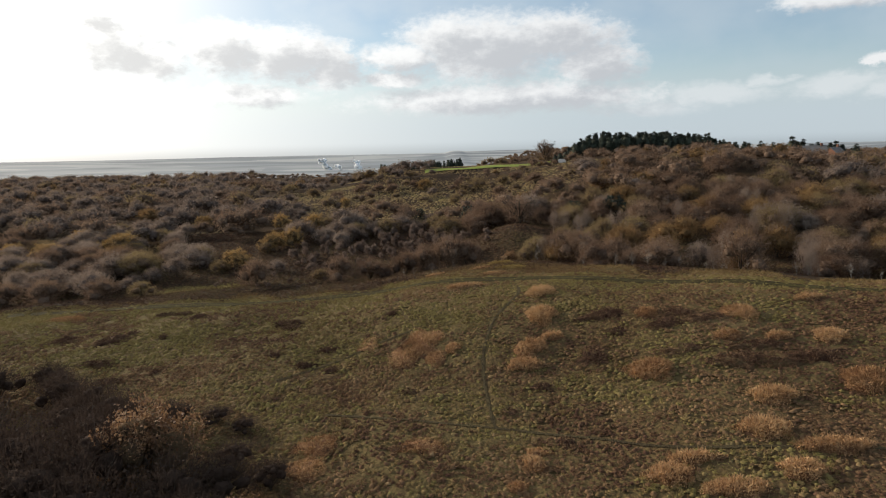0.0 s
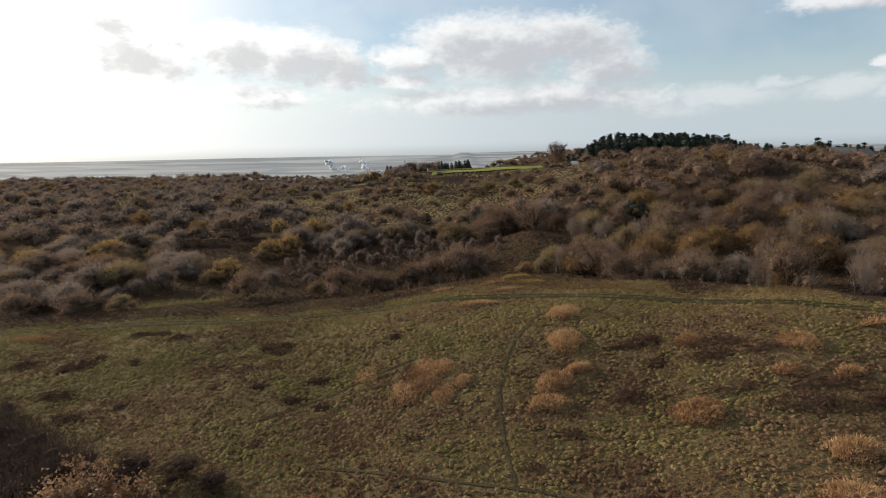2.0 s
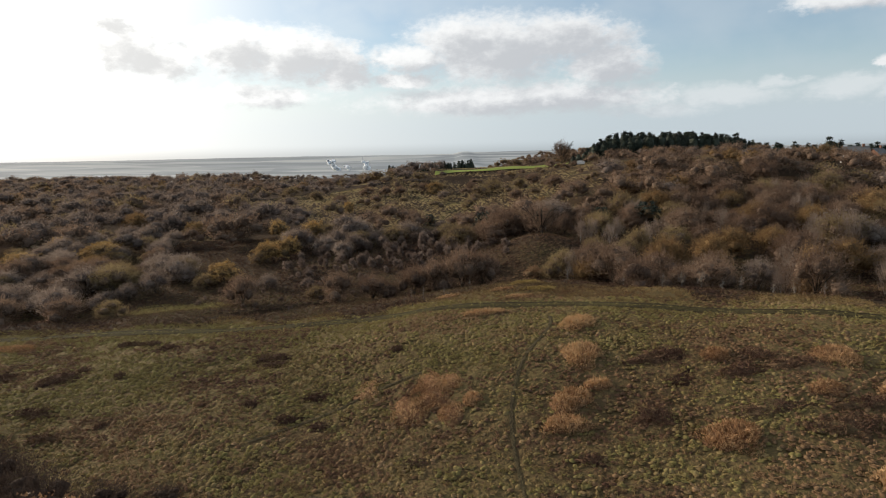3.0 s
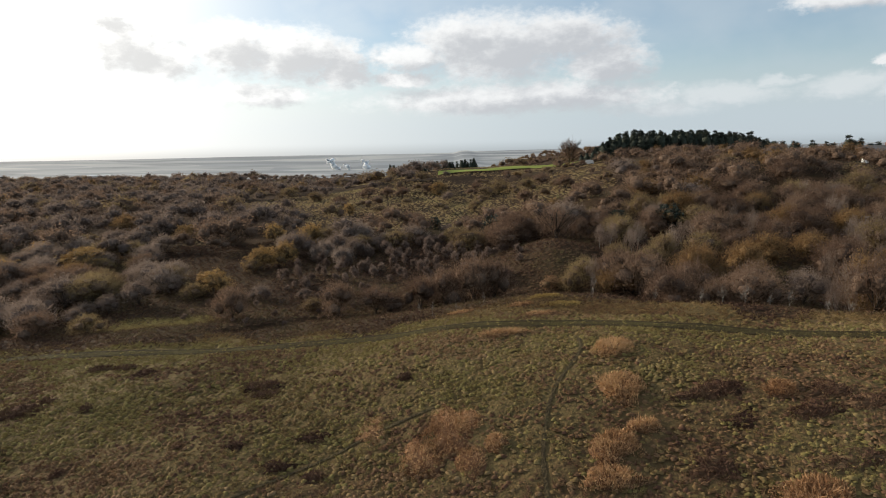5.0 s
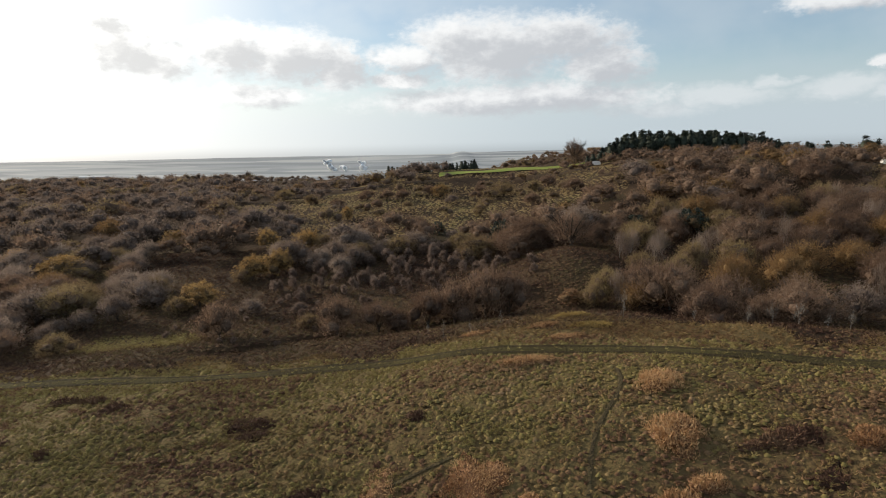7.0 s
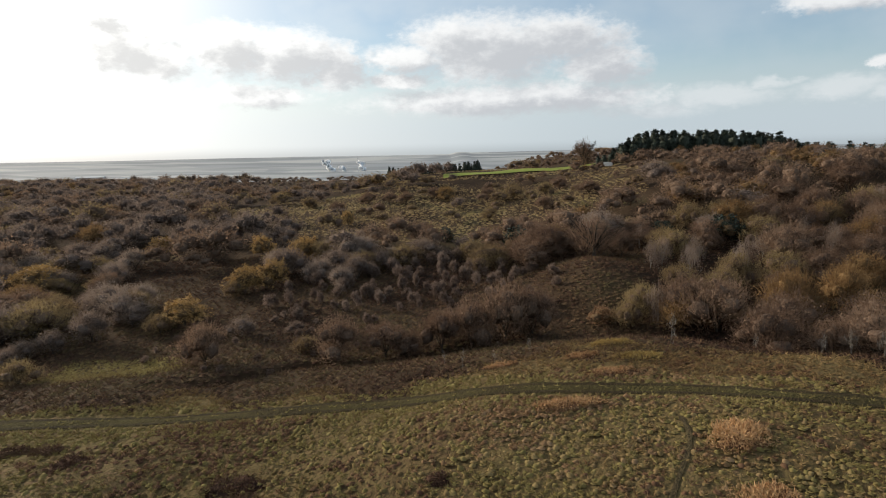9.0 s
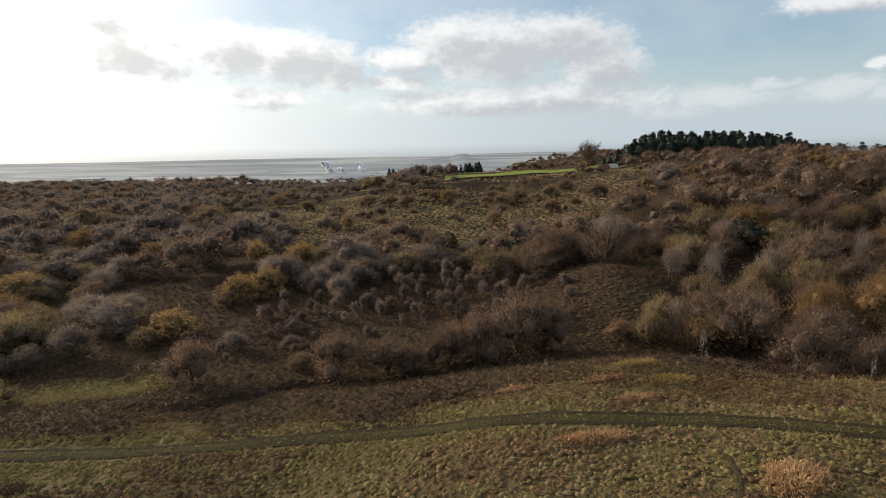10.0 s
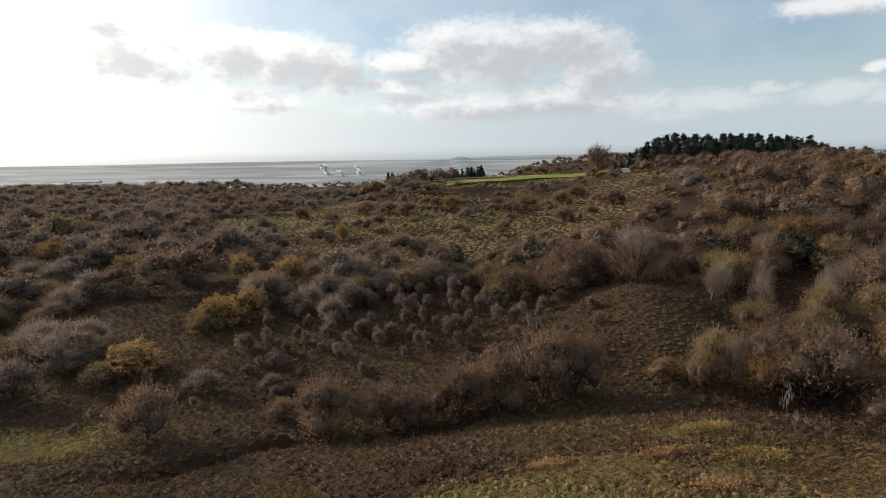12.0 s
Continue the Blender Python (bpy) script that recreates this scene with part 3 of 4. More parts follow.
def scatter_tufts(name, label, mat, x, y, rng, wide, high, blades=5, mound=True, rise=0.75, dome=False):
    """Low mounds with a few bent blades, joined into one sheet of growth."""
    n = len(x)
    z = terrain(x, y)
    s = rng.uniform(0.6, 1.35, n)
    out = []
    turn = rng.uniform(0, 6.28, n)
    if mound:
        ang = turn[:, None] + np.arange(6) * np.pi / 3
        rad = (wide * s)[:, None] * rng.uniform(0.7, 1.2, (n, 6)) * 0.5
        ring = np.stack([x[:, None] + np.cos(ang) * rad, y[:, None] + np.sin(ang) * rad, np.broadcast_to(z[:, None] - 0.03, (n, 6))], 2)
        i = np.arange(6)
        j = (i + 1) % 6
        if dome:
            lean = rng.uniform(-0.2, 0.2, (2, n)) * wide
            top = np.stack([x[:, None] + lean[0][:, None] + np.cos(ang) * rad * 0.6, y[:, None] + lean[1][:, None] + np.sin(ang) * rad * 0.6, z[:, None] + (high * rise * s)[:, None] * rng.uniform(0.4, 0.95, (n, 6))], 2)
            tip = np.stack([x + lean[0], y + lean[1], z + high * rise * s], 1)[:, None]
            V = np.concatenate([ring, top, tip], 1)
            f = np.concatenate([np.stack([i, j, j + 6], 1), np.stack([i, j + 6, i + 6], 1), np.stack([i + 6, j + 6, np.full(6, 12)], 1)])
        else:
            V = np.concatenate([ring, np.stack([x, y, z + high * rise * s], 1)[:, None]], 1)
            f = np.stack([i, j, np.full(6, 6)], 1)
        out.append((V.reshape(-1, 3), (f[None] + V.shape[1] * np.arange(n)[:, None, None]).reshape(-1, 3)))
    for b in range(blades):
        a = turn + b * 2 * np.pi / blades + rng.uniform(-0.5, 0.5, n)
        out_way = np.stack([np.cos(a) + 0.35, np.sin(a) - 0.1, rng.uniform(0.3, 1.2, n)], 1)
        foot = np.stack([x + np.cos(a) * wide * s * 0.15, y + np.sin(a) * wide * s * 0.15, z + high * 0.15], 1)
        out.append(spikes(foot, unit(out_way), high * s * rng.uniform(0.7, 1.2, n), wide * 0.16, rng))
    V, F = join(out)
    tagged(new(name, tri_mesh(name, V, F, mat, smooth=True)), label, "grass", kind="stuff")


def jittered(x0, x1, y0, y1, cell, rng):
    gx, gy = np.meshgrid(np.arange(x0, x1, cell), np.arange(y0, y1, cell))
    return (gx + rng.uniform(-0.5, 0.5, gx.shape) * cell).ravel(), (gy + rng.uniform(-0.5, 0.5, gy.shape) * cell).ravel()


def meadow_grass():
    rng = np.random.default_rng(11)
    x, y = jittered(-100, 100, 22, 126, 0.48, rng)
    keep = (np.abs(x) < np.maximum(0.73 * y + 4, 32)) & (rng.uniform(size=len(x)) < np.clip((y - 20) / 26, 0, 1)) & (y < crest(x) - 7 - 4 * sig((4 - x) / 3) + 7 * rough(x, y, 5, 8)) & off_ways(x, y) & (rng.uniform(size=len(x)) < 0.6 + 0.4 * rough(x, y, 9, 2))
    track = WAYS[0][0]
    above = y > np.interp(x, track[:, 0], track[:, 1]) + 2.5 + 3 * rough(x, y, 6, 23)
    low = keep & ~above
    mix = rough(x, y, 7, 41) * 0.6 + rough(x, y, 2.2, 42) * 0.4 + rng.uniform(-0.22, 0.22, len(x))
    green = mix + 0.28 * sig((-x - 2) / 8) * sig((y - 86) / 5) - 0.1 * sig((70 - y) / 6) > 0.62
    dull = sig((x - 27) / 4) * sig((82 - y) / 4) * sig((y - 58) / 4)
    brown = (~green | (dull > 0.5)) & (mix < 0.36 + 0.14 * sig((72 - y) / 6) + 0.4 * dull)
    green = green & ~brown
    for label, mat, some in (("straw-coloured tussock grass over the meadow", M_GRASS, ~green & ~brown), ("green tussock grass over the meadow", M_GREENGRASS, green), ("dead brown grass over the meadow", M_BROWNGRASS, brown)):
        tall = rng.uniform(size=len(x)) < 0.5
        scatter_tufts("meadow_grass", label, mat, x[low & some & ~tall], y[low & some & ~tall], rng, 0.52, 0.3, 3, True, 0.5, True)
        scatter_tufts("meadow_grass", label + " in taller tufts", mat, x[low & some & tall], y[low & some & tall], rng, 0.56, 0.4, 9, True, 0.4)
    high = keep & above
    scatter_tufts("rough_grass", "bleached brown and yellow grass along the wood's edge", M_ROUGHGRASS, x[high], y[high], rng, 0.66, 0.42, 6, True, 0.22)


CLEAR = [(-2, 232, 52, 36, 0.2), (-30, 262, 60, 30, 0.24), (40, 268, 26, 16, 0.15), (16, 147, 9, 17, 0.0), (-14, 152, 24, 22, 0.0), (-36, 137, 26, 13, 0.0), (-54, 128, 16, 9, 0.0), (-58, 170, 14, 9, 0.05), (-50, 182, 16, 5, 0.1), (-76, 192, 9, 5, 0.0), (-36, 152, 12, 7, 0.0), (-5, 125, 12, 5, 0.0), (20, 163, 8, 7, 0.0),
         (14, 126, 11, 5, 0.0), (24, 318, 36, 15, 0.0), (148, 252, 12, 14, 0.0), (18, 303, 46, 9, 0.0), (-20, 345, 60, 14, 0.3)]


def keep_chance(x, y):
    d = np.where(y > crest(x) + 3.5, 1.0, 0.0)
    for cx, cy, rx, ry, k in CLEAR:
        d = np.where(((x - cx) / rx) ** 2 + ((y - cy) / ry) ** 2 < 1, np.minimum(d, k), d)
    return d


def heath_growth():
    rng = np.random.default_rng(12)
    x, y = jittered(-140, 110, 100, 190, 0.8, rng)
    keep = (np.abs(x) < 0.78 * y + 6) & (y > crest(x) - 9 - 4 * sig((4 - x) / 3) + 7 * rough(x, y, 5, 8)) & off_ways(x, y) & (rng.uniform(size=len(x)) < np.where(y < 136, 0.98, 0.78)) & (((x + 52) / 9) ** 2 + ((y - 127) / 6) ** 2 > 0.7)
    scatter_tufts("heath_growth", "low brown heather, dead bracken and coarse grass", M_HEATH, x[keep], y[keep], rng, 0.75, 0.5, 7, True, 0.3)
    x, y = jittered(-110, 66, 192, 345, 1.4, rng)
    keep = (rng.uniform(size=len(x)) < 0.85) & (keep_chance(x, y) < 0.9) & ~((x > -8) & (x < 58) & (y > 301 + 0.3 * (x + 5)) & (y < 320 + 0.3 * (x + 5)))
    scatter_tufts("heath_growth", "tan heath grass on the open plateau", M_TAN, x[keep], y[keep], rng, 1.2, 0.5, 5, True, 0.3)


def green_growth():
    """Greener grass along the track and in a small glade."""
    rng = np.random.default_rng(13)
    x, y = jittered(-105, 70, 80, 122, 0.5, rng)
    d = from_way(x, y, WAYS[0][0])
    keep = ((d > 1.15) & (d < 1.9 + 1.9 * rough(x, y, 6, 17) + 2.2 * sig((-x - 5) / 6) * rough(x, y, 9, 27)) | (d < 0.42)) & (rng.uniform(size=len(x)) < 0.8)
    scatter_tufts("verge_grass", "bright green grass along the edges of the track", M_VERGE, x[keep], y[keep], rng, 0.46, 0.3, 6, True, 0.4)
    x, y = jittered(-70, -38, 114, 142, 0.5, rng)
    keep = ((x + 52) / 10) ** 2 + ((y - 127) / 6.5) ** 2 < 0.6 + 0.7 * rough(x, y, 4, 18)
    scatter_tufts("glade_grass", "yellow-green short grass in a sunny glade", M_VERGE, x[keep], y[keep], rng, 0.6, 0.34, 6, True, 0.4)


meadow_grass()
heath_growth()
green_growth()


# ---- plants ----
def patch_thing(name, label, category, group, mat, x, y, rx, ry, high, seed, dense=1.0, hollow=0.0, ragged=1.0):
    """A stand of dead stems that follows the ground, thickest at its rim."""
    rng = np.random.default_rng(seed)
    n = int(420 * rx * ry * dense) + 90
    a, r = rng.uniform(0, 6.28, n), np.sqrt(rng.uniform(hollow, 1, n))
    k = rng.uniform(0, 6.28, 2)


    def rim(a):
        return 1 + ragged * (0.18 * np.sin(3 * a + k[0]) + 0.13 * np.sin(5 * a + k[1]))

    r = r * rim(a) * (1 if ragged == 1 else rng.uniform(0.75, 1.15, n))
    px, py = x + np.cos(a) * r * rx, y + np.sin(a) * r * ry
    top = high * np.sqrt(np.clip(1.15 - r ** 2, 0.1, 1)) * rng.uniform(0.55, 1.1, n)
    P = np.stack([px, py, terrain(px, py) + top * rng.uniform(0.1, 0.75, n)], 1)
    D = unit(rng.normal(size=(n, 3)) * 0.6 + np.stack([np.cos(a) * 0.4, np.sin(a) * 0.4, np.full(n, 0.9)], 1))
    V, F = spikes(P, D, top * rng.uniform(0.3, 0.55, n), rng.uniform(0.06, 0.13, n), rng)
    bed = core(rng, 0.9, -0.5, 0.36, 5, 10)
    C = bed[0] * np.array([rx * 1.05, ry * 1.05, high])
    C[:, :2] *= rim(np.arctan2(bed[0][:, 1], bed[0][:, 0]))[:, None] * (1 if ragged == 1 else 0.95)
    C[:, 2] += terrain(x + C[:, 0], y + C[:, 1])
    V, F = join([(V, F), (C + np.array([x, y, 0]), bed[1])])
    z0 = float(terrain(x, y))
    ob = new(name, tri_mesh(name, V - np.array([x, y, z0]), F, [mat, M_BRACKENBED if mat is M_BRACKEN else M_HEATH], n))
    ob.location = (x, y, z0)
    return tagged(ob, label, category, group)


SLOPE_BRACKEN = [
    (14.6, 94.1, 2.4, 2.0, 1.1), (13.6, 86.7, 2.3, 2.5, 1.2), (14.2, 81.2, 1.7, 0.9, 1.1), (11.4, 79.3, 2.1, 1.7, 1.1), (9.8, 75.2, 2.5, 1.4, 1.1), (24.4, 71.6, 2.8, 2.2, 1.3), (35.4, 64.6, 2.8, 1.6, 1.3),
    (31.5, 58.5, 2.8, 1.8, 1.3), (50.5, 84.8, 2.0, 0.9, 1.0), (39.6, 81.6, 2.5, 2.3, 0.9), (27.6, 83.8, 1.6, 1.4, 0.9), (41.4, 75.2, 1.7, 0.9, 0.9), (47.5, 74.6, 2.3, 1.8, 1.0)]
LOW_BRACKEN = [
    (46.2, 65.6, 2.9, 2.2, 1.3), (36.5, 55.3, 3.9, 1.2, 1.2), (31.6, 52.0, 2.2, 1.4, 1.2), (22.8, 54.8, 2.7, 0.9, 1.1), (20.0, 52.6, 2.2, 1.7, 1.2), (24.8, 50.1, 3.1, 1.3, 1.2), (8.0, 55.7, 1.2, 1.6, 0.8),
    (6.1, 52.0, 1.1, 0.9, 0.7), (3.0, 101.8, 3.4, 0.9, 0.8), (10.1, 78.4, 1.3, 1.9, 1.0), (0.8, 80.7, 1.0, 1.2, 0.7), (35.5, 76.3, 1.8, 1.3, 0.7)]
THIN_BRACKEN = [
    (-3.8, 82.7, 2.5, 3.9, 0.6), (-6.2, 79.9, 2.0, 2.7, 0.5), (-1.7, 84.0, 1.6, 2.0, 0.6), (-1.6, 78.7, 1.4, 2.0, 0.6), (0.5, 80.5, 0.9, 1.4, 0.6), (-64.4, 102.8, 3.7, 1.9, 0.5), (-11.0, 84.8, 1.5, 2.3, 0.4),
    (-13.8, 60.7, 2.5, 2.4, 0.5), (-14.1, 56.5, 2.3, 2.3, 0.5), (-2.6, 59.0, 2.7, 1.8, 0.4), (8.8, 57.9, 1.4, 0.9, 0.6), (6.5, 112, 2.2, 0.9, 0.6), (-2, 113, 2.0, 0.8, 0.6), (8.6, 107.6, 2.6, 0.9, 0.5)]
for i, (x, y, rx, ry, h) in enumerate(SLOPE_BRACKEN + LOW_BRACKEN):
    patch_thing("bracken_patch", "patch of rust-brown dead bracken in the meadow", "bracken", "bracken in the meadow", M_BRACKEN, x, y, rx, ry, h, 200 + i)
for i, (x, y, rx, ry, h) in enumerate(THIN_BRACKEN):
    patch_thing("bracken_patch", "broad thin spread of rust-brown dead bracken", "bracken", "bracken in the meadow", M_BRACKEN, x, y, rx, ry, h, 300 + i, 0.7)
for i, (x, y, rx, ry, h) in enumerate([(10.4, 115.2, 2.6, 1.0, 0.7), (12.0, 110.6, 2.8, 1.2, 0.6)]):
    patch_thing("yellow_grass_patch", "patch of bright straw-yellow tall grass by the wood", "grass", "yellow grass", M_YELLOWGRASS, x, y, rx, ry, h, 240 + i)
RIGHT_BRAMBLE = [
    # The broad patch at 29.0, 74.7 is shadow on the grass, built as bramble.
    (21.4, 84.7, 4.2, 1.1, 0.7), (18.4, 75.9, 2.2, 1.8, 0.6), (11.2, 70.3, 1.3, 0.9, 0.6), (34.2, 80.7, 3.4, 1.4, 0.5), (29.0, 74.7, 3.9, 1.2, 0.4), (34.5, 71.4, 3.8, 1.6, 0.6), (40.0, 70.6, 3.6, 1.7, 0.5),
    (38.1, 73.8, 3.3, 1.2, 0.5), (44.4, 70.9, 2.9, 1.4, 0.6), (31.6, 82.9, 2.3, 1.7, 0.5), (22.8, 80.7, 1.8, 1.1, 0.4), (6.8, 65.9, 1.1, 0.9, 0.5), (12.0, 59.9, 1.0, 0.9, 0.5), (-5.0, 71.6, 1.6, 0.9, 0.4),
    (22.5, 85.3, 2.3, 1.3, 0.7), (28.9, 80.4, 2.6, 1.3, 0.6)]
LEFT_BRAMBLE = [
    (-19.3, 80.4, 1.4, 0.9, 0.6), (-15.5, 78.9, 1.2, 0.9, 0.6), (-24.1, 83.8, 0.9, 0.9, 0.5), (-16.9, 84.6, 1.8, 1.1, 0.5), (-47.6, 102.9, 2.1, 0.9, 0.6), (-40.9, 100.2, 1.5, 1.6, 0.4), (-24.6, 94.5, 2.4, 1.1, 0.4),
    (-48.9, 83.3, 2.8, 1.3, 0.5), (-50.7, 91.2, 2.9, 2.3, 0.5), (-58.9, 92.7, 2.1, 1.9, 0.5), (-43.1, 91.4, 0.9, 0.9, 0.5), (-39.6, 80.5, 0.6, 0.9, 0.5), (-44.7, 78.4, 1.8, 0.9, 0.5), (-48.6, 93.5, 1.2, 0.9, 0.5),
    (-8.7, 93.5, 0.8, 0.9, 0.5), (-44.5, 102.5, 1.8, 1.2, 0.6), (-25.3, 96.7, 3.0, 1.8, 0.5), (-8.1, 93.4, 0.7, 0.9, 0.5)]
for i, (x, y, rx, ry, h) in enumerate(RIGHT_BRAMBLE + LEFT_BRAMBLE):
    patch_thing("bramble_patch", "low dark patch of bramble and dead willowherb", "bramble", "brambles in the meadow", M_BRAMBLE, x, y, rx, ry, h, 260 + i, 0.8, 0, 1.6)

RNG = np.random.default_rng(21)


def shrub_protos(kind, mat, label, n, count=3, group="shrubs of the wood", bark=M_BARK, stems=7, thick=0.018, reach=0.42, inner=M_SHADED_BROWN, **how):
    """Several forms of one kind of plant: meshes of stems and crown."""
    forms = []
    for _ in range(count):
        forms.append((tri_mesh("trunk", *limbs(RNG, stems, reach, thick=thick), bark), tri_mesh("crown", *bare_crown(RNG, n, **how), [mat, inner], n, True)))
    return dict(kind=kind, label=label, group=group, forms=forms, made=[None] * count)


def plant(proto, x, y, high, wide=1.0):
    k = int(RNG.integers(len(proto["forms"])))
    m = pose(x, y, float(terrain(x, y)) - proto.get("sink", 0.07) * high, RNG.uniform(-4, 4), RNG.uniform(-4, 4), RNG.uniform(0, 360)) @ Matrix.Diagonal((high * wide, high * wide * RNG.uniform(0.85, 1.15), high, 1))
    if proto["made"][k] is None:
        trunk, crown = proto["forms"][k]
        ob = thing(proto["kind"], proto["label"], proto.get("category", "shrub"), proto["group"], [("trunk", trunk), ("crown", crown)])
        ob.matrix_basis = m
        proto["made"][k] = ob
    else:
        first = proto["made"][k]
        ob = copy_thing(first, m @ Matrix.Diagonal([1 / s for s in first.scale] + [1]))
    return ob


def leafy_protos(kind, mat, label, n, size, count=2, category="bush", group="leafy bushes", **how):
    forms = [(tri_mesh("trunk", *limbs(RNG, 8), M_BARK), tri_mesh("crown", *leafy_crown(RNG, n, size, **how), [mat, M_HEART], n)) for _ in range(count)]
    return dict(kind=kind, label=label, group=group, category=category, forms=forms, made=[None] * count)


GREY = shrub_protos("bare_shrub", M_TWIG_GREY, "leafless grey-brown shrub with dense fine twigs", 2800, 4, inner=M_SHADED_GREY)
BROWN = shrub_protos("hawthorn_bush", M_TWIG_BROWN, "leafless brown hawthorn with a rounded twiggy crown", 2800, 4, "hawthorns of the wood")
ORANGE = shrub_protos("willow_bush", M_TWIG_ORANGE, "rounded willow bush with orange-brown twigs", 3000, 3, "willows of the wood", inner=M_SHADED_WARM)
OLIVE = shrub_protos("hazel_bush", M_TWIG_OLIVE, "twiggy hazel with a last olive tinge of leaf", 3000, 3, "hazels of the wood")
TALL = shrub_protos("bare_tree", M_TWIG_DARK, "leafless dark brown tree at the foot of the slope", 4000, 3, "trees at the foot of the slope", stems=12, inner=M_TWIG_DARK, twig=0.09, width=0.0036, heart=0.3, masses=9, tufts=0.3, tuft=0.02)
SAPLING = shrub_protos("birch_sapling", M_PALEBARK, "thin pale birch sapling at the edge of the wood", 70, 3, "saplings at the edge", M_PALEBARK, 3, 0.011, 0.16, twig=0.16, width=0.009, upright=1.3, wide=0.22, heart=0, tufts=0)
PALE = shrub_protos("young_birch", M_TWIG_GREY, "slender young birch with upright bare twigs", 700, 3, "young birches", M_PALEBARK, 9, 0.006, 0.25, twig=0.2, width=0.006, upright=1.1, wide=0.4, heart=0, stray=0.45, tufts=0)
SCRUB = shrub_protos("scrub_bush", M_TWIG_SCRUB, "small grey bare scrub bush on rough ground", 620, 4, "scrub in the hollow", twig=0.24, width=0.011, upright=0.7, masses=3, sides=6, tufts=0.35, tuft=0.08)
YELLOW = leafy_protos("yellowing_bush", M_LEAF_YELLOW, "broad bush with yellowing autumn leaves", 4400, 0.03)
RUST = leafy_protos("rust_leaved_oak", M_LEAF_RUST, "oak with rust-brown withered leaves", 5200, 0.024, 2, "tree", "oaks")
DARK = leafy_protos("evergreen_bush", M_LEAF_DARK, "dark green evergreen bush", 2200, 0.05, 2)


def big_oak():
    """A bare oak with a stout trunk and wide boughs."""
    rng = np.random.default_rng(77)
    ob = thing("bare_oak", "bare oak with dark spreading boughs, edge of the clearing", "tree", "oaks",
               [("trunk", tri_mesh("trunk", *limbs(rng, 26, 0.55, 0.85, 0.035, 0.2, 6), M_BARK)), ("crown", tri_mesh("crown", *bare_crown(rng, 2200, 0.13, 0.007, 0.3, 0.56, 0.2, 0, tufts=0), M_TWIG_BROWN))])
    ob.matrix_basis = pose(20, 165, float(terrain(20, 165)) - 0.1) @ Matrix.Diagonal((9.5, 9.5, 9.0, 1))
    return ob


OAK = big_oak()
lone = copy_thing(OAK, pose(53, 328, float(terrain(53, 328)) - 0.1, 0, 0, 80) @ Matrix.Diagonal((1.1, 1.1, 1.5, 1)))
tagged(lone, "tall lone bare tree on the skyline beside the pines", "tree", "trees on the hill")

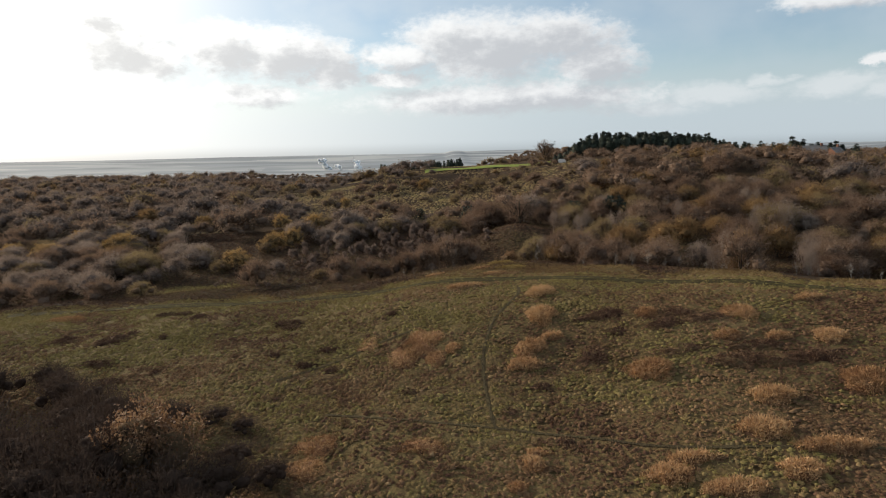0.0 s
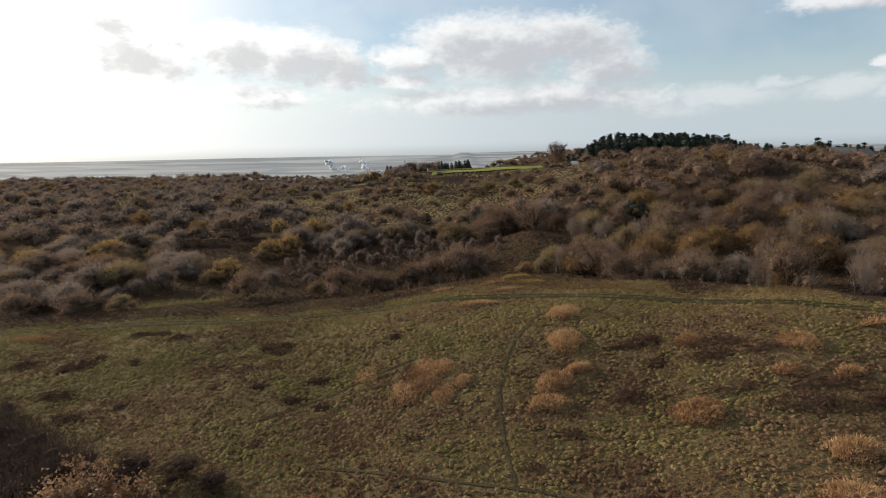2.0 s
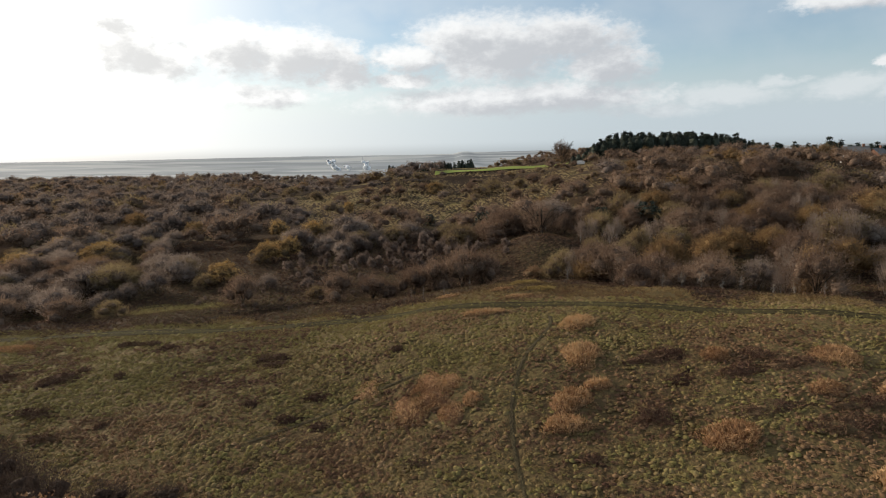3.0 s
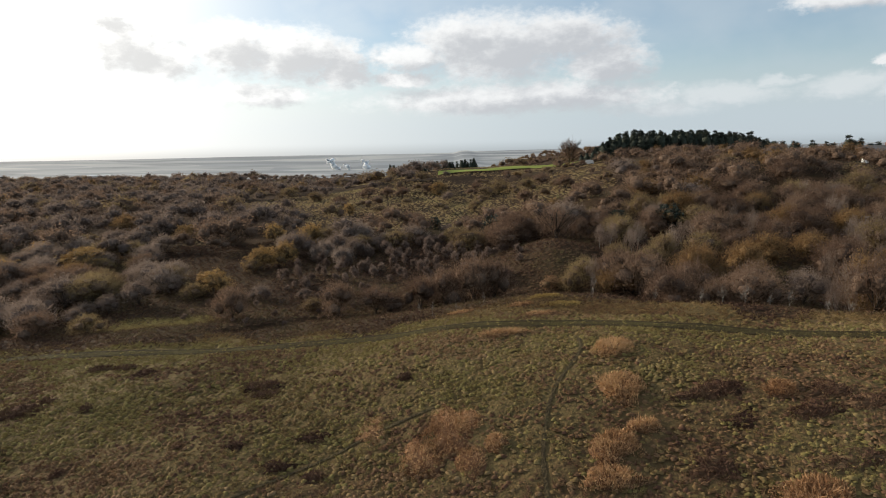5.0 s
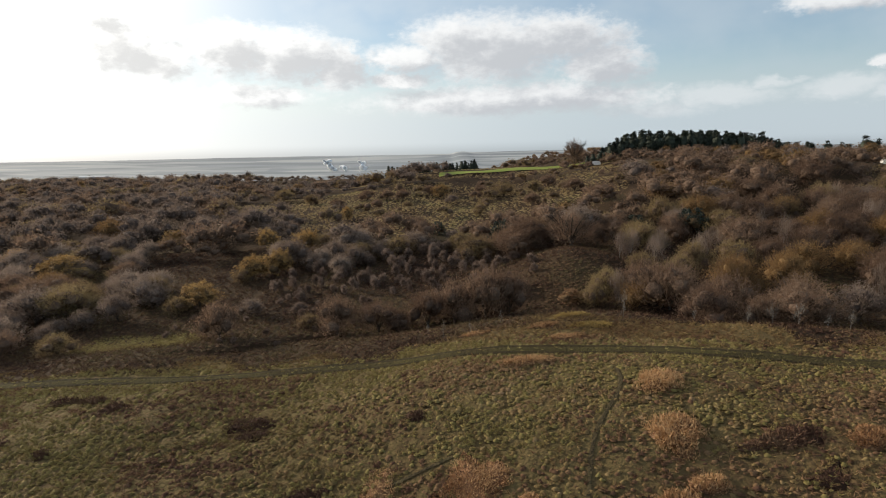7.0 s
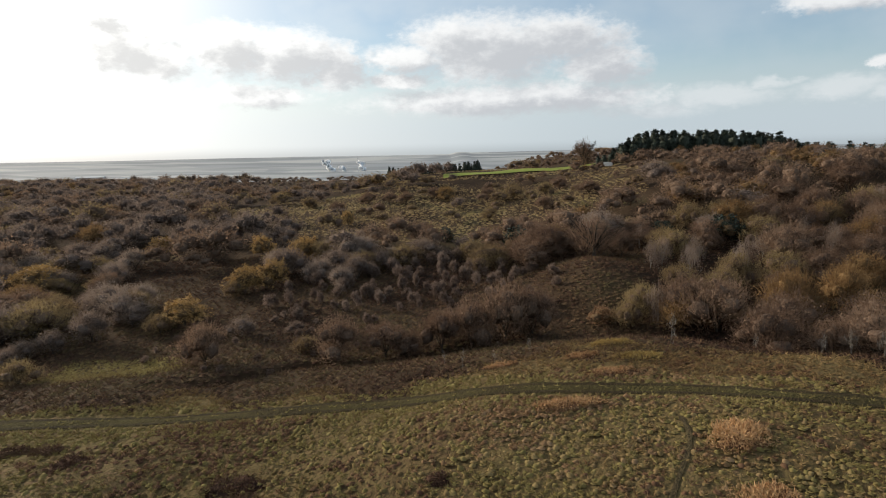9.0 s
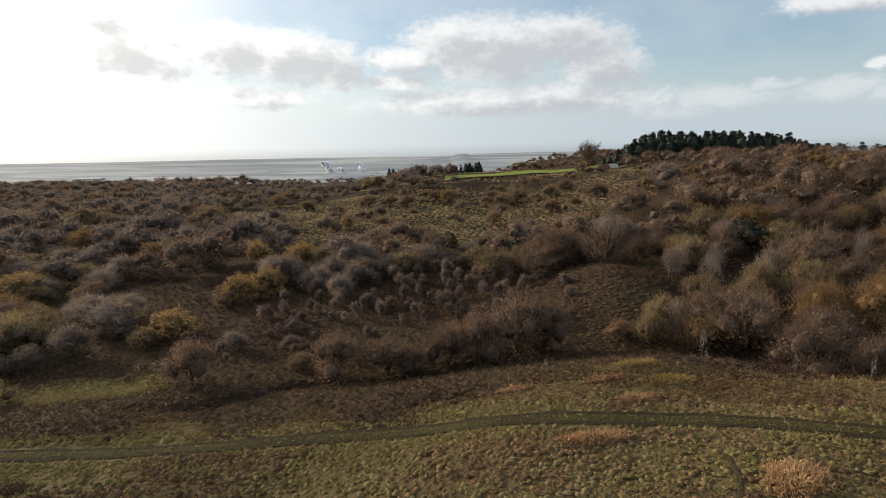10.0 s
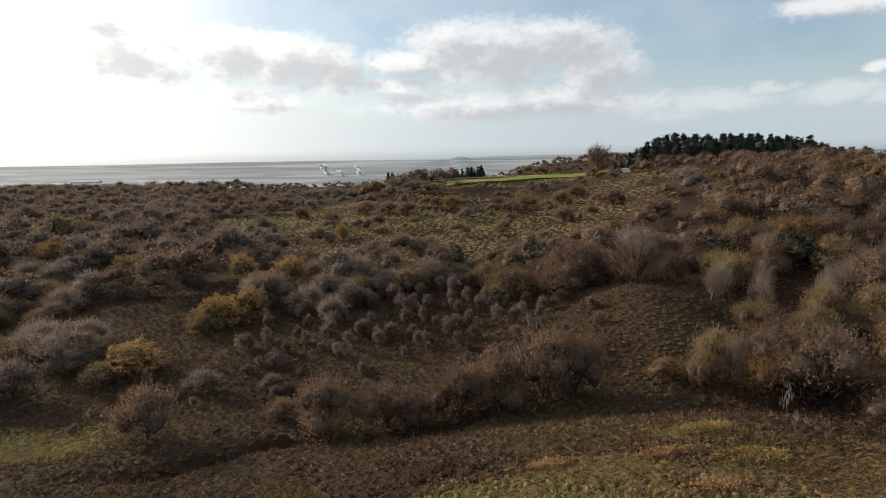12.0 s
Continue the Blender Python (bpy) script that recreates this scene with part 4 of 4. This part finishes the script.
# plants that stand out, kind by kind: x, y, height, width against height
STANDING = []
for form, places in [
    (YELLOW, [(-45, 162, 5.6, 1.2), (-40.5, 164, 6.0, 1.1), (-49, 144, 5.4, 1.35), (-77, 199, 5.4, 1.25), (-50, 190, 5.6, 1.1), (-39, 184, 6.2, 1.2), (-35, 221, 5.0, 0.85), (-8, 259, 5.5, 1.4)]),
    (OLIVE, [(-46, 159, 3.9, 1.5), (-34, 182, 6.2, 1.2), (-52, 142, 4.0, 1.4), (-62, 124, 4.2, 1.7), (17.5, 133.5, 5.6, 1.0), (20, 136, 6.4, 0.9), (37, 144, 7.6, 0.85), (-83, 181, 5.6, 1.4), (-107, 186, 4.0, 1.6), (33, 140, 7.0, 1.0), (-27, 131, 3.0, 1.3), (56, 177, 6.2, 1.5), (28, 143, 6.4, 1.0)]),
    (GREY, [(-61.5, 140, 6.6, 1.15), (-30, 172, 6.6, 1.2), (-25, 167, 6.4, 1.1), (-27, 160, 5.4, 1.1), (-32, 166, 6.0, 1.1), (-38, 138, 3.6, 1.2), (-30, 138, 2.6, 1.3), (-75, 129, 7.6, 1.3), (-77, 185, 6.0, 1.5), (-95, 195, 6.4, 1.5), (-88, 192, 7.0, 1.4), (49, 118.5, 7.0, 1.1), (44, 172, 6.6, 1.2)]),
    (BROWN, [(-39.5, 127.5, 7.4, 0.95), (-22, 128.6, 7.2, 1.2), (-16, 129.2, 6.2, 1.4), (-13, 128, 5.4, 1.0), (-8.5, 130.5, 7.6, 0.95), (-4.5, 132.5, 9.2, 0.95), (0.5, 134, 11.0, 0.9), (4.5, 135.5, 9.0, 1.0), (28, 129.5, 9.4, 1.1), (34, 124, 8.6, 1.1), (43, 122, 7.6, 1.15), (26, 168, 6.6, 0.8), (25, 133, 8.6, 1.1), (-69, 122, 5.6, 1.4), (-81, 123, 7.0, 1.3), (68, 188, 7.4, 1.6), (86, 196, 9.6, 1.5)]),
    (ORANGE, [(36, 128.5, 10.2, 0.75), (39.5, 131, 9.0, 0.9), (54, 140, 7.2, 1.2), (62, 140, 7.2, 1.15), (57, 118, 10.4, 0.65), (24, 131, 6.4, 1.0), (-87, 162, 5.2, 1.7), (-107, 222, 6.4, 1.5), (-99, 209, 7.4, 1.4), (50, 200, 6.0, 1.9), (47, 133, 8.6, 1.0), (68, 126, 8.8, 1.1)]),
    (OLIVE, [(-69, 279, 6.0, 1.5), (14, 254, 6.4, 1.5), (4, 219, 4.8, 1.2), (24, 250, 5.6, 1.3), (-55, 262, 5.0, 1.4)]),
    (BROWN, [(-42, 244, 4.4, 1.5), (-34, 260, 5.4, 1.4), (-21, 255, 5.2, 1.3), (20, 226, 5.4, 1.2), (34, 232, 5.6, 1.4), (-12, 262, 5.0, 1.3), (-27, 258, 5.0, 1.3), (6, 258, 5.4, 1.4), (30, 258, 5.6, 1.5)]),
    (PALE, [(21.5, 133, 7.4, 0.6), (48, 158, 6.2, 0.9), (44, 155, 6.4, 0.8), (52, 160, 6.2, 0.8), (30, 157, 6.8, 0.7), (27, 154, 6.6, 0.6), (33, 152, 6.4, 0.8), (36, 158, 6.6, 0.7), (31, 134, 6.4, 0.7), (40, 150, 7.0, 0.7)]),
    (DARK, [(-8, 197, 3.8, 1.1), (8, 184, 6.0, 1.1), (37, 179, 3.8, 1.6), (46, 169, 6.0, 1.5)]),
    (RUST, [(-12, 199, 3.6, 0.8), (14.5, 136, 3.0, 1.25), (27.5, 131, 3.0, 1.2)]),
]:
    STANDING += [(form, *p) for p in places]
for form, x, y, h, w in STANDING:
    plant(form, x, y, h, w)

# the dark trees at the foot of the slope
# Those left of x -50 stand out of view, added to shade the rest.
for x, y, h, w in [(-38, 50, 9.5, 1.1), (-45, 55, 9.5, 1.1), (-33, 46, 9.5, 1.1), (-23, 47, 7.0, 1.2), (-28, 43, 8.5, 1.1), (-20, 43, 6.4, 1.2), (-16.5, 53, 3.2, 1.5), (-52, 60, 9, 1.1), (-35, 57, 6.4, 1.2),
                   (-21, 57, 3.0, 1.6), (-43, 46, 10, 1.1), (-31, 51, 8.6, 1.2), (-36, 41, 9.5, 1.1), (-25, 40, 7.8, 1.2), (-50, 52, 10, 1.1), (-57, 66, 8.5, 1.2), (-60, 58, 10, 1.1), (-54, 45, 10, 1.1),
                   (-20, 50.5, 4.8, 1.4), (-48, 38, 10, 1.1), (-66, 70, 9, 1.1), (-30, 60, 4.0, 1.5), (-40, 62, 5.4, 1.4), (-62, 48, 10, 1.1), (-70, 60, 10, 1.1)]:
    plant(TALL, x, y, h * 1.22, w)
for x, y, h, w in [(-45, 69, 6.5, 1.2), (-40, 66, 7.0, 1.2), (-36, 63, 7.0, 1.2), (-48, 73, 5.0, 1.3), (-33, 60.5, 7.0, 1.2), (-51, 76, 4.6, 1.3), (-30, 64, 4.6, 1.4), (-55, 72, 7.0, 1.2), (-26, 66, 2.8, 1.7), (-22.5, 64, 2.4, 1.8)]:
    plant(TALL, x, y, h, w)
for x, y, h, w in [(-27, 53, 10.4, 0.9), (-15.5, 41.5, 7.4, 1.0)]:
    plant(RUST, x, y, h, w)

# saplings along the wood's edge
for k in range(16):
    x = 27 + k * 2.9 + RNG.uniform(-1.2, 1.2)
    plant(SAPLING, x, float(crest(x)) + RNG.uniform(-0.5, 2.0), RNG.uniform(1.8, 3.8), 0.9)
for x, y, h in [(-6, 115, 2.6), (-2.5, 114, 2.0), (1.5, 116.5, 2.4), (17.5, 117, 4.0), (-8, 117, 2.2), (16.8, 114.5, 2.4)]:
    plant(SAPLING, x, y, h, 0.7)

def wood():
    rng = np.random.default_rng(31)
    x, y = jittered(-160, 165, 104, 184, 5.4, rng)
    keep = (np.abs(x) < 0.76 * y + 8) & (rng.uniform(size=len(x)) < keep_chance(x, y) * np.where(x > 8, 0.92, 0.8))
    x, y = x[keep], y[keep]
    tone, hue, swell = rough(x, y, 12, 5), rng.uniform(size=len(x)), rough(x, y, 7, 9)
    for i in range(len(x)):
        if any((x[i] - p[1]) ** 2 + (y[i] - p[2]) ** 2 < (0.75 * p[3]) ** 2 for p in STANDING):
            continue
        # Paler GREY is favoured on the left, imitating the glare over that side.
        right = x[i] > 8
        if right:
            form = ORANGE if hue[i] < 0.07 + 0.13 * (y[i] < 140) else OLIVE if hue[i] < 0.26 else PALE if hue[i] < (0.42 if y[i] < 168 else 0.4) else GREY if tone[i] > 0.86 else BROWN
            h = rng.uniform(5.5, 9.6)
        else:
            form = YELLOW if hue[i] < 0.07 and x[i] < -28 else OLIVE if hue[i] < 0.2 else GREY if tone[i] > 0.28 else BROWN
            h = rng.uniform(4.4, 7.6)
        plant(form, float(x[i]), float(y[i]), h * (0.7 + 0.5 * swell[i]), 0.6 if form is PALE else rng.uniform(1.0, 1.5) if right else rng.uniform(1.2, 1.7))
    x, y = jittered(-40, 12, 128, 180, 3.1, rng)
    inside = (((x + 14) / 25) ** 2 + ((y - 154) / 24) ** 2 < 1) & (rng.uniform(size=len(x)) < 0.25 + 0.55 * sig((y - 148) / 4))
    for a, b in zip(x[inside], y[inside]):
        plant(SCRUB, float(a), float(b), rng.uniform(1.4, 2.6) + 1.6 * float(sig((b - 150) / 4)) * rng.uniform(0.3, 1), rng.uniform(0.7, 1.05))
    x, y = jittered(-52, -12, 124, 145, 3.2, rng)
    inside = (((x + 33) / 20) ** 2 + ((y - 134) / 11) ** 2 < 1) & (rng.uniform(size=len(x)) < 0.5)
    for a, b in zip(x[inside], y[inside]):
        plant(SCRUB, float(a), float(b), rng.uniform(0.9, 1.8), rng.uniform(0.9, 1.4))


def far_wood():
    """The woods past the hollow, one sheet of crowns for each colour."""
    rng = np.random.default_rng(32)
    x, y = jittered(-270, 275, 182, 330, 6.6, rng)
    x2, y2 = jittered(-340, 320, 330, 490, 7.4, rng)
    x, y = np.concatenate([x, x2]), np.concatenate([y, y2])
    keep = (np.abs(x) < 0.76 * y + 8) & (rng.uniform(size=len(x)) < keep_chance(x, y) * (0.55 + 0.4 * rough(x, y, 9, 14)) * np.where(x < 15, 0.95, 1.0))
    x, y = x[keep], y[keep]
    tone, hue, swell = rough(x, y, 16, 6), rng.uniform(size=len(x)), rough(x, y, 8, 10)
    # Grey is picked more often left of 0, its paleness standing in for haze.
    pick = np.where(hue < 0.1, 3, np.where(hue < 0.13 + 0.13 * (x > 20) * tone, 2, np.where(tone > 0.82 - 0.55 * (x < 0), 0, 1)))
    pick = np.where((keep_chance(x, y) < 0.9) & (hue < 0.6), 3, pick)
    names = [("far_wood", "grey leafless trees of the far wood", M_TWIG_GREY), ("far_wood", "brown leafless trees of the far wood", M_TWIG_BROWN),
             ("far_wood", "orange-brown willows of the far wood", M_TWIG_ORANGE), ("far_wood", "olive-tinged bushes of the far wood", M_TWIG_OLIVE)]
    forms = [bare_crown(rng, 560, 0.13, 0.009, 0.4, heart=0.46, masses=4, sides=5, rings=3, hollow=0.25, tufts=0.45, tuft=0.045) for _ in range(9)] + [bare_crown(rng, 300, 0.14, 0.014, 0.4, heart=0.5, masses=3, sides=5, rings=3, hollow=0.25, tufts=0.5, tuft=0.06) for _ in range(6)]
    for k, (name, label, mat) in enumerate(names):
        twigs, hearts = [], []
        for i in np.nonzero(pick == k)[0]:
            if any((x[i] - p[1]) ** 2 + (y[i] - p[2] + 2) ** 2 < (0.75 * p[3]) ** 2 for p in STANDING):
                continue
            V, F = forms[rng.integers(9) if y[i] < 265 else 9 + rng.integers(6)]
            a = rng.uniform(0, 6.28)
            h = ((rng.uniform(5.0, 8.6) if y[i] < 235 else rng.uniform(4.2, 6.4) if x[i] > 108 and y[i] > 262 else rng.uniform(3.0, 5.2)) if x[i] > 20 else rng.uniform(6.2, 9.0) if y[i] < 275 else rng.uniform(4.6, 7.0)) * (1.15 if keep_chance(x[i:i + 1], y[i:i + 1])[0] < 0.9 else 1)
            lone = keep_chance(x[i:i + 1], y[i:i + 1])[0] < 0.9
            h = rng.uniform(3.8, 5.8) if lone else rng.uniform(2.4, 3.8) if y[i] > 328 and -130 < x[i] < 62 else h * (0.65 + 0.6 * swell[i])
            w = h * (rng.uniform(1.4, 2.0) if lone else rng.uniform(1.3, 1.8) if x[i] > 15 else rng.uniform(1.15, 1.7) if y[i] < 275 else rng.uniform(1.3, 1.9))
            c, s = math.cos(a) * w, math.sin(a) * w
            Q = np.stack([V[:, 0] * c - V[:, 1] * s, V[:, 0] * s + V[:, 1] * c, V[:, 2] * h], 1) + np.array([x[i], y[i], float(terrain(x[i], y[i]))])
            n = 560 if y[i] < 265 else 300
            twigs.append((Q[:3 * n], F[:n]))
            hearts.append((Q[3 * n:], F[n:] - 3 * n))
        tagged(new(name, tri_mesh(name, *join(twigs + hearts), [mat, (M_SHADED_GREY, M_SHADED_BROWN, M_SHADED_WARM, M_SHADED_BROWN)[k]], sum(len(f) for _, f in twigs))), label, "wood", kind="stuff")


def outer_wood():
    """Coarser woods that carry the country on past the hollow and behind."""
    rng = np.random.default_rng(33)
    x, y = jittered(-420, 420, -230, 480, 19, rng)
    out = np.abs(x) > np.maximum(0.76 * y + 14, 90)
    keep = out & ((y > crest(x) + 6) | (y < 10) | (np.abs(x) > 150)) & (rng.uniform(size=len(x)) < 0.35 + 0.6 * rough(x, y, 40, 19))
    forms = [bare_crown(rng, 70, 0.2, 0.05, 0.3, tufts=0.5, tuft=0.3, masses=1, sides=5, rings=3) for _ in range(6)]
    twigs, hearts = [], []
    for a, b in zip(x[keep], y[keep]):
        V, F = forms[rng.integers(6)]
        h, c = rng.uniform(5, 9), rng.uniform(0, 6.28)
        w = h * rng.uniform(1.2, 1.8)
        Q = np.stack([(V[:, 0] * math.cos(c) - V[:, 1] * math.sin(c)) * w, (V[:, 0] * math.sin(c) + V[:, 1] * math.cos(c)) * w, V[:, 2] * h], 1) + np.array([a, b, float(terrain(a, b))])
        twigs.append((Q[:210], F[:70]))
        hearts.append((Q[210:], F[70:] - 210))
    tagged(new("outer_wood", tri_mesh("outer_wood", *join(twigs + hearts), [M_TWIG_BROWN, M_SHADED_BROWN], 70 * len(twigs))), "brown leafless woods round the hill", "wood", kind="stuff")


wood()
far_wood()
outer_wood()

# pines on the hill
PINE = dict(kind="pine_tree", label="dark green pine in the grove on the hilltop", category="tree", group="pines on the hill", sink=0.0, made=[None] * 4,
            forms=[(tri_mesh("trunk", *limb((0, 0, -0.03), (0, 0, 0.9), 0.022, 0.006, 6), M_BARK), tri_mesh("crown", *pine_crown(RNG, 1600, 0.06), M_NEEDLE)) for _ in range(4)])
for row, (y0, h0) in enumerate([(306, 9.0), (312, 9.8), (319, 10.4)]):
    for k in range(25):
        x = 60 + k * 3.5 + row * 1.4 + RNG.uniform(-1, 1)
        plant(PINE, x, y0 + 0.06 * (x - 66) + RNG.uniform(-2, 2), (h0 + RNG.uniform(-1.6, 1.2)) * (0.6 if k == 0 else 0.82 if k == 1 else 0.84 if k > 20 else 1), 1.75)
for x, y, h in [(55, 309, 5), (57.5, 311, 5.5), (158, 285, 11.5), (163, 287, 10.5)]:
    plant(PINE, x, y, h, 2.0)
for k in range(17):
    plant(PINE, 136 + k * 2.7, 301 - k * 1.6 + RNG.uniform(-3, 3), RNG.uniform(7.0, 9.4), 1.9)


# ---- the plateau's far side ----
for k in range(30):
    x = -44 + k * 1.95 + RNG.uniform(-1, 1)
    plant(PINE, x, 446 + RNG.uniform(-5, 5), RNG.uniform(9.0, 11.5) * (0.85 if k < 7 else 1), 1.4)
HEDGE = shrub_protos("hedge_bush", M_TWIG_BROWN, "low dark clipped hedge bush beside the mown field", 300, 3, "hedge by the field", twig=0.2, width=0.03, tuft=0.1)
for k in range(34):
    plant(HEDGE, -44 + k * 1.9, 300.5 + max(0, k - 20) * 0.55 + RNG.uniform(-0.4, 0.4), RNG.uniform(0.6, 1.0), 1.8)


def mown_field():
    x, gy = np.meshgrid(np.linspace(-9, 60, 46), np.linspace(0, 10, 38))
    y = 302 + 0.3 * (x + 5) + gy
    V = np.stack([x, y, terrain(x, y) + 0.4], 2).reshape(-1, 3)
    i = (np.arange(37)[:, None] * 46 + np.arange(45)[None]).ravel()
    F = np.concatenate([np.stack([i, i + 1, i + 47], 1), np.stack([i, i + 47, i + 46], 1)])
    tagged(new("mown_field", tri_mesh("mown_field", V, F, M_FIELD)), "bright green mown grass field on the plateau", "field", kind="structure")


mown_field()


def box(x0, x1, y0, y1, z0, z1, bevel=0.0):
    bm = bmesh.new()
    bmesh.ops.create_cube(bm, size=1.0, matrix=Matrix.Translation(((x0 + x1) / 2, (y0 + y1) / 2, (z0 + z1) / 2)) @ Matrix.Diagonal((x1 - x0, y1 - y0, z1 - z0, 1)))
    if bevel:
        bmesh.ops.bevel(bm, geom=bm.edges[:], offset=bevel, segments=2, affect="EDGES")
    return bm


def bm_part(name, bm, mat, parent, label=""):
    me = bpy.data.meshes.new(name)
    bm.to_mesh(me)
    bm.free()
    me.materials.append(mat)
    return part(name, me, parent, label)


def house(x, y, turn, long, deep, high, label, wall_mat, roof_mat):
    """A gabled house with chimney, door and windows."""
    ob = tagged(new("house"), label, "house", "houses by the wood")
    ob.matrix_basis = pose(x, y, float(terrain(x, y)), 0, 0, turn)
    bm = box(-long / 2, long / 2, -deep / 2, deep / 2, -1, high)
    for sx in (-1, 1):
        a, b, c = (bm.verts.new((sx * long / 2, q, z)) for q, z in ((-deep / 2, high), (deep / 2, high), (0, high + deep * 0.42)))
        bm.faces.new((a, b, c))
    walls = bm_part("wall", bm, wall_mat, ob)
    bm = bmesh.new()
    for sy in (-1, 1):
        foot, top = sy * (deep / 2 + 0.35), high + deep * 0.42 + 0.08
        low = high - 0.25
        v = [bm.verts.new((q, r, z + t)) for t in (0, 0.16) for q, r, z in ((-long / 2 - 0.3, foot, low), (long / 2 + 0.3, foot, low), (long / 2 + 0.3, 0, top), (-long / 2 - 0.3, 0, top))]
        for f in ((0, 1, 2, 3), (7, 6, 5, 4), (0, 4, 5, 1), (1, 5, 6, 2), (2, 6, 7, 3), (3, 7, 4, 0)):
            bm.faces.new([v[k] for k in f])
    roof = bm_part("roof", bm, roof_mat, ob)
    bm_part("chimney", box(long * 0.3 - 0.4, long * 0.3 + 0.4, -0.35, 0.35, high + deep * 0.3, high + deep * 0.42 + 1.2, 0.04), M_BRICK, roof)
    bm_part("door", box(-0.5, 0.5, -deep / 2 - 0.05, -deep / 2 + 0.05, 0, 2.05), M_BARK, walls)
    for q in (-long * 0.32, long * 0.3):
        for z in ((0.9, 2.1), (3.1, 4.2)):
            if z[1] < high:
                w = bm_part("window", box(q - 0.65, q + 0.65, -deep / 2 - 0.06, -deep / 2 + 0.04, z[0], z[1]), M_WHITE, walls)
                bm_part("pane", box(q - 0.52, q + 0.52, -deep / 2 - 0.075, -deep / 2 - 0.03, z[0] + 0.12, z[1] - 0.12), M_GLASS, w)
    return ob


house(154.6, 263, -20, 8.5, 6.0, 4.6, "white-walled gabled house among the trees", M_WHITE, M_ROOF)
house(165, 266, 30, 7, 5.5, 4.2, "low house with a pale roof behind the trees", M_BRICK, M_ROOF)


def van(x, y, turn):
    """A small white van with its wheels and windows."""
    ob = tagged(new("van"), "white van parked at the edge of the mown field", "van")
    ob.matrix_basis = pose(x, y, float(terrain(x, y)) + 0.14, 0, 0, turn)
    bm = bmesh.new()
    side = [(-2.3, 0.35), (2.3, 0.35), (2.35, 0.95), (1.5, 1.15), (0.95, 1.95), (-2.25, 2.0)]
    left = [bm.verts.new((a, -0.9, z)) for a, z in side]
    right = [bm.verts.new((a, 0.9, z)) for a, z in side]
    bm.faces.new(left)
    bm.faces.new(right[::-1])
    for k in range(6):
        bm.faces.new((left[k], right[k], right[(k + 1) % 6], left[(k + 1) % 6]))
    bmesh.ops.recalc_face_normals(bm, faces=bm.faces[:])
    bmesh.ops.bevel(bm, geom=bm.edges[:], offset=0.07, segments=2, affect="EDGES")
    body = bm_part("body", bm, M_WHITE, ob)
    bm_part("windscreen", box(-0.03, 0.03, -0.75, 0.75, -0.38, 0.38), M_GLASS, body).matrix_basis = pose(1.27, 0, 1.53, 0, -35, 0)
    for q in (-1.45, 1.45):
        for r in (-0.82, 0.82):
            bm = bmesh.new()
            bmesh.ops.create_cone(bm, cap_ends=True, segments=14, radius1=0.33, radius2=0.33, depth=0.22, matrix=pose(q, r, 0.2, 90, 0, 0))
            bm_part("wheel", bm, M_BARK, ob)


van(56.5, 302, 160)


# ---- steam and mast on the plain ----
def steam_plume(x, y, z, puffs):
    rng = np.random.default_rng(int(x) % 97 + 3)
    pieces = []
    for dx, dz, r in puffs:
        dx, dz, r = dx * 1.5, dz * 1.15, r * 1.6
        for _ in range(3):
            V, F = core(rng, r * rng.uniform(0.6, 1.0), -r * 0.8, r * 0.8, 6, 10)
            pieces.append((V + np.array([dx, 0, dz]) + rng.normal(size=3) * r * 0.45, F))
    ob = tagged(new("steam_plume", tri_mesh("steam_plume", *join(pieces), M_STEAM, smooth=True)), "bright white steam rising from works on the plain", "steam", "steam on the plain")
    ob.location = (x, y, z)


def on_plain(az, y):
    x = math.tan(radians(az)) * y
    return x, y, float(terrain(x, y))


for az, puffs in ((-10.45, [(0, 4, 5), (-3, 14, 9), (-12, 24, 8), (-19, 33, 6), (-25, 41, 4)]), (-9.3, [(0, 4, 5), (-5, 11, 6), (-12, 17, 5)]), (-7.65, [(0, 5, 9), (-4, 16, 8), (-7, 27, 5), (-13, 37, 4)])):
    x, y, z = on_plain(az, 3000)
    steam_plume(x, y, z, puffs)


def mast(az, y, high):
    x, y, z = on_plain(az, y)
    ob = tagged(new("mast"), "slender grey mast far off on the plain", "mast")
    ob.matrix_basis = pose(x, y, z)
    part("pole", tri_mesh("pole", *limb((0, 0, -2), (0, 0, high), 1.1, 0.6, 8), M_METAL), ob)
    part("head", tri_mesh("head", *core(np.random.default_rng(1), 4, high - 1.5, high + 1.5, 4, 8), M_METAL), ob)


mast(-8.1, 2900, 62)


def shed(az, y, long, high):
    x, y, z = on_plain(az, y)
    ob = tagged(new("works_shed"), "long pale industrial shed on the plain", "shed", "sheds on the plain")
    ob.matrix_basis = pose(x, y, z, 0, 0, 6)
    bm_part("wall", box(-long / 2, long / 2, -18, 18, -2, high), M_METAL, ob)
    bm = bmesh.new()
    v = [bm.verts.new((a, b, c)) for a in (-long / 2 - 1, long / 2 + 1) for b, c in ((-19, high), (0, high + 4), (19, high))]
    for f in ((0, 1, 4, 3), (1, 2, 5, 4), (0, 3, 5, 2), (0, 2, 1), (3, 4, 5)):
        bm.faces.new([v[k] for k in f])
    bm_part("roof", bm, M_METAL, ob)


for az, y, long, high in ((-31.2, 2500, 80, 4.0), (-29.4, 2650, 110, 4.0), (-27.6, 2550, 70, 4.0)):
    shed(az, y, long, high)
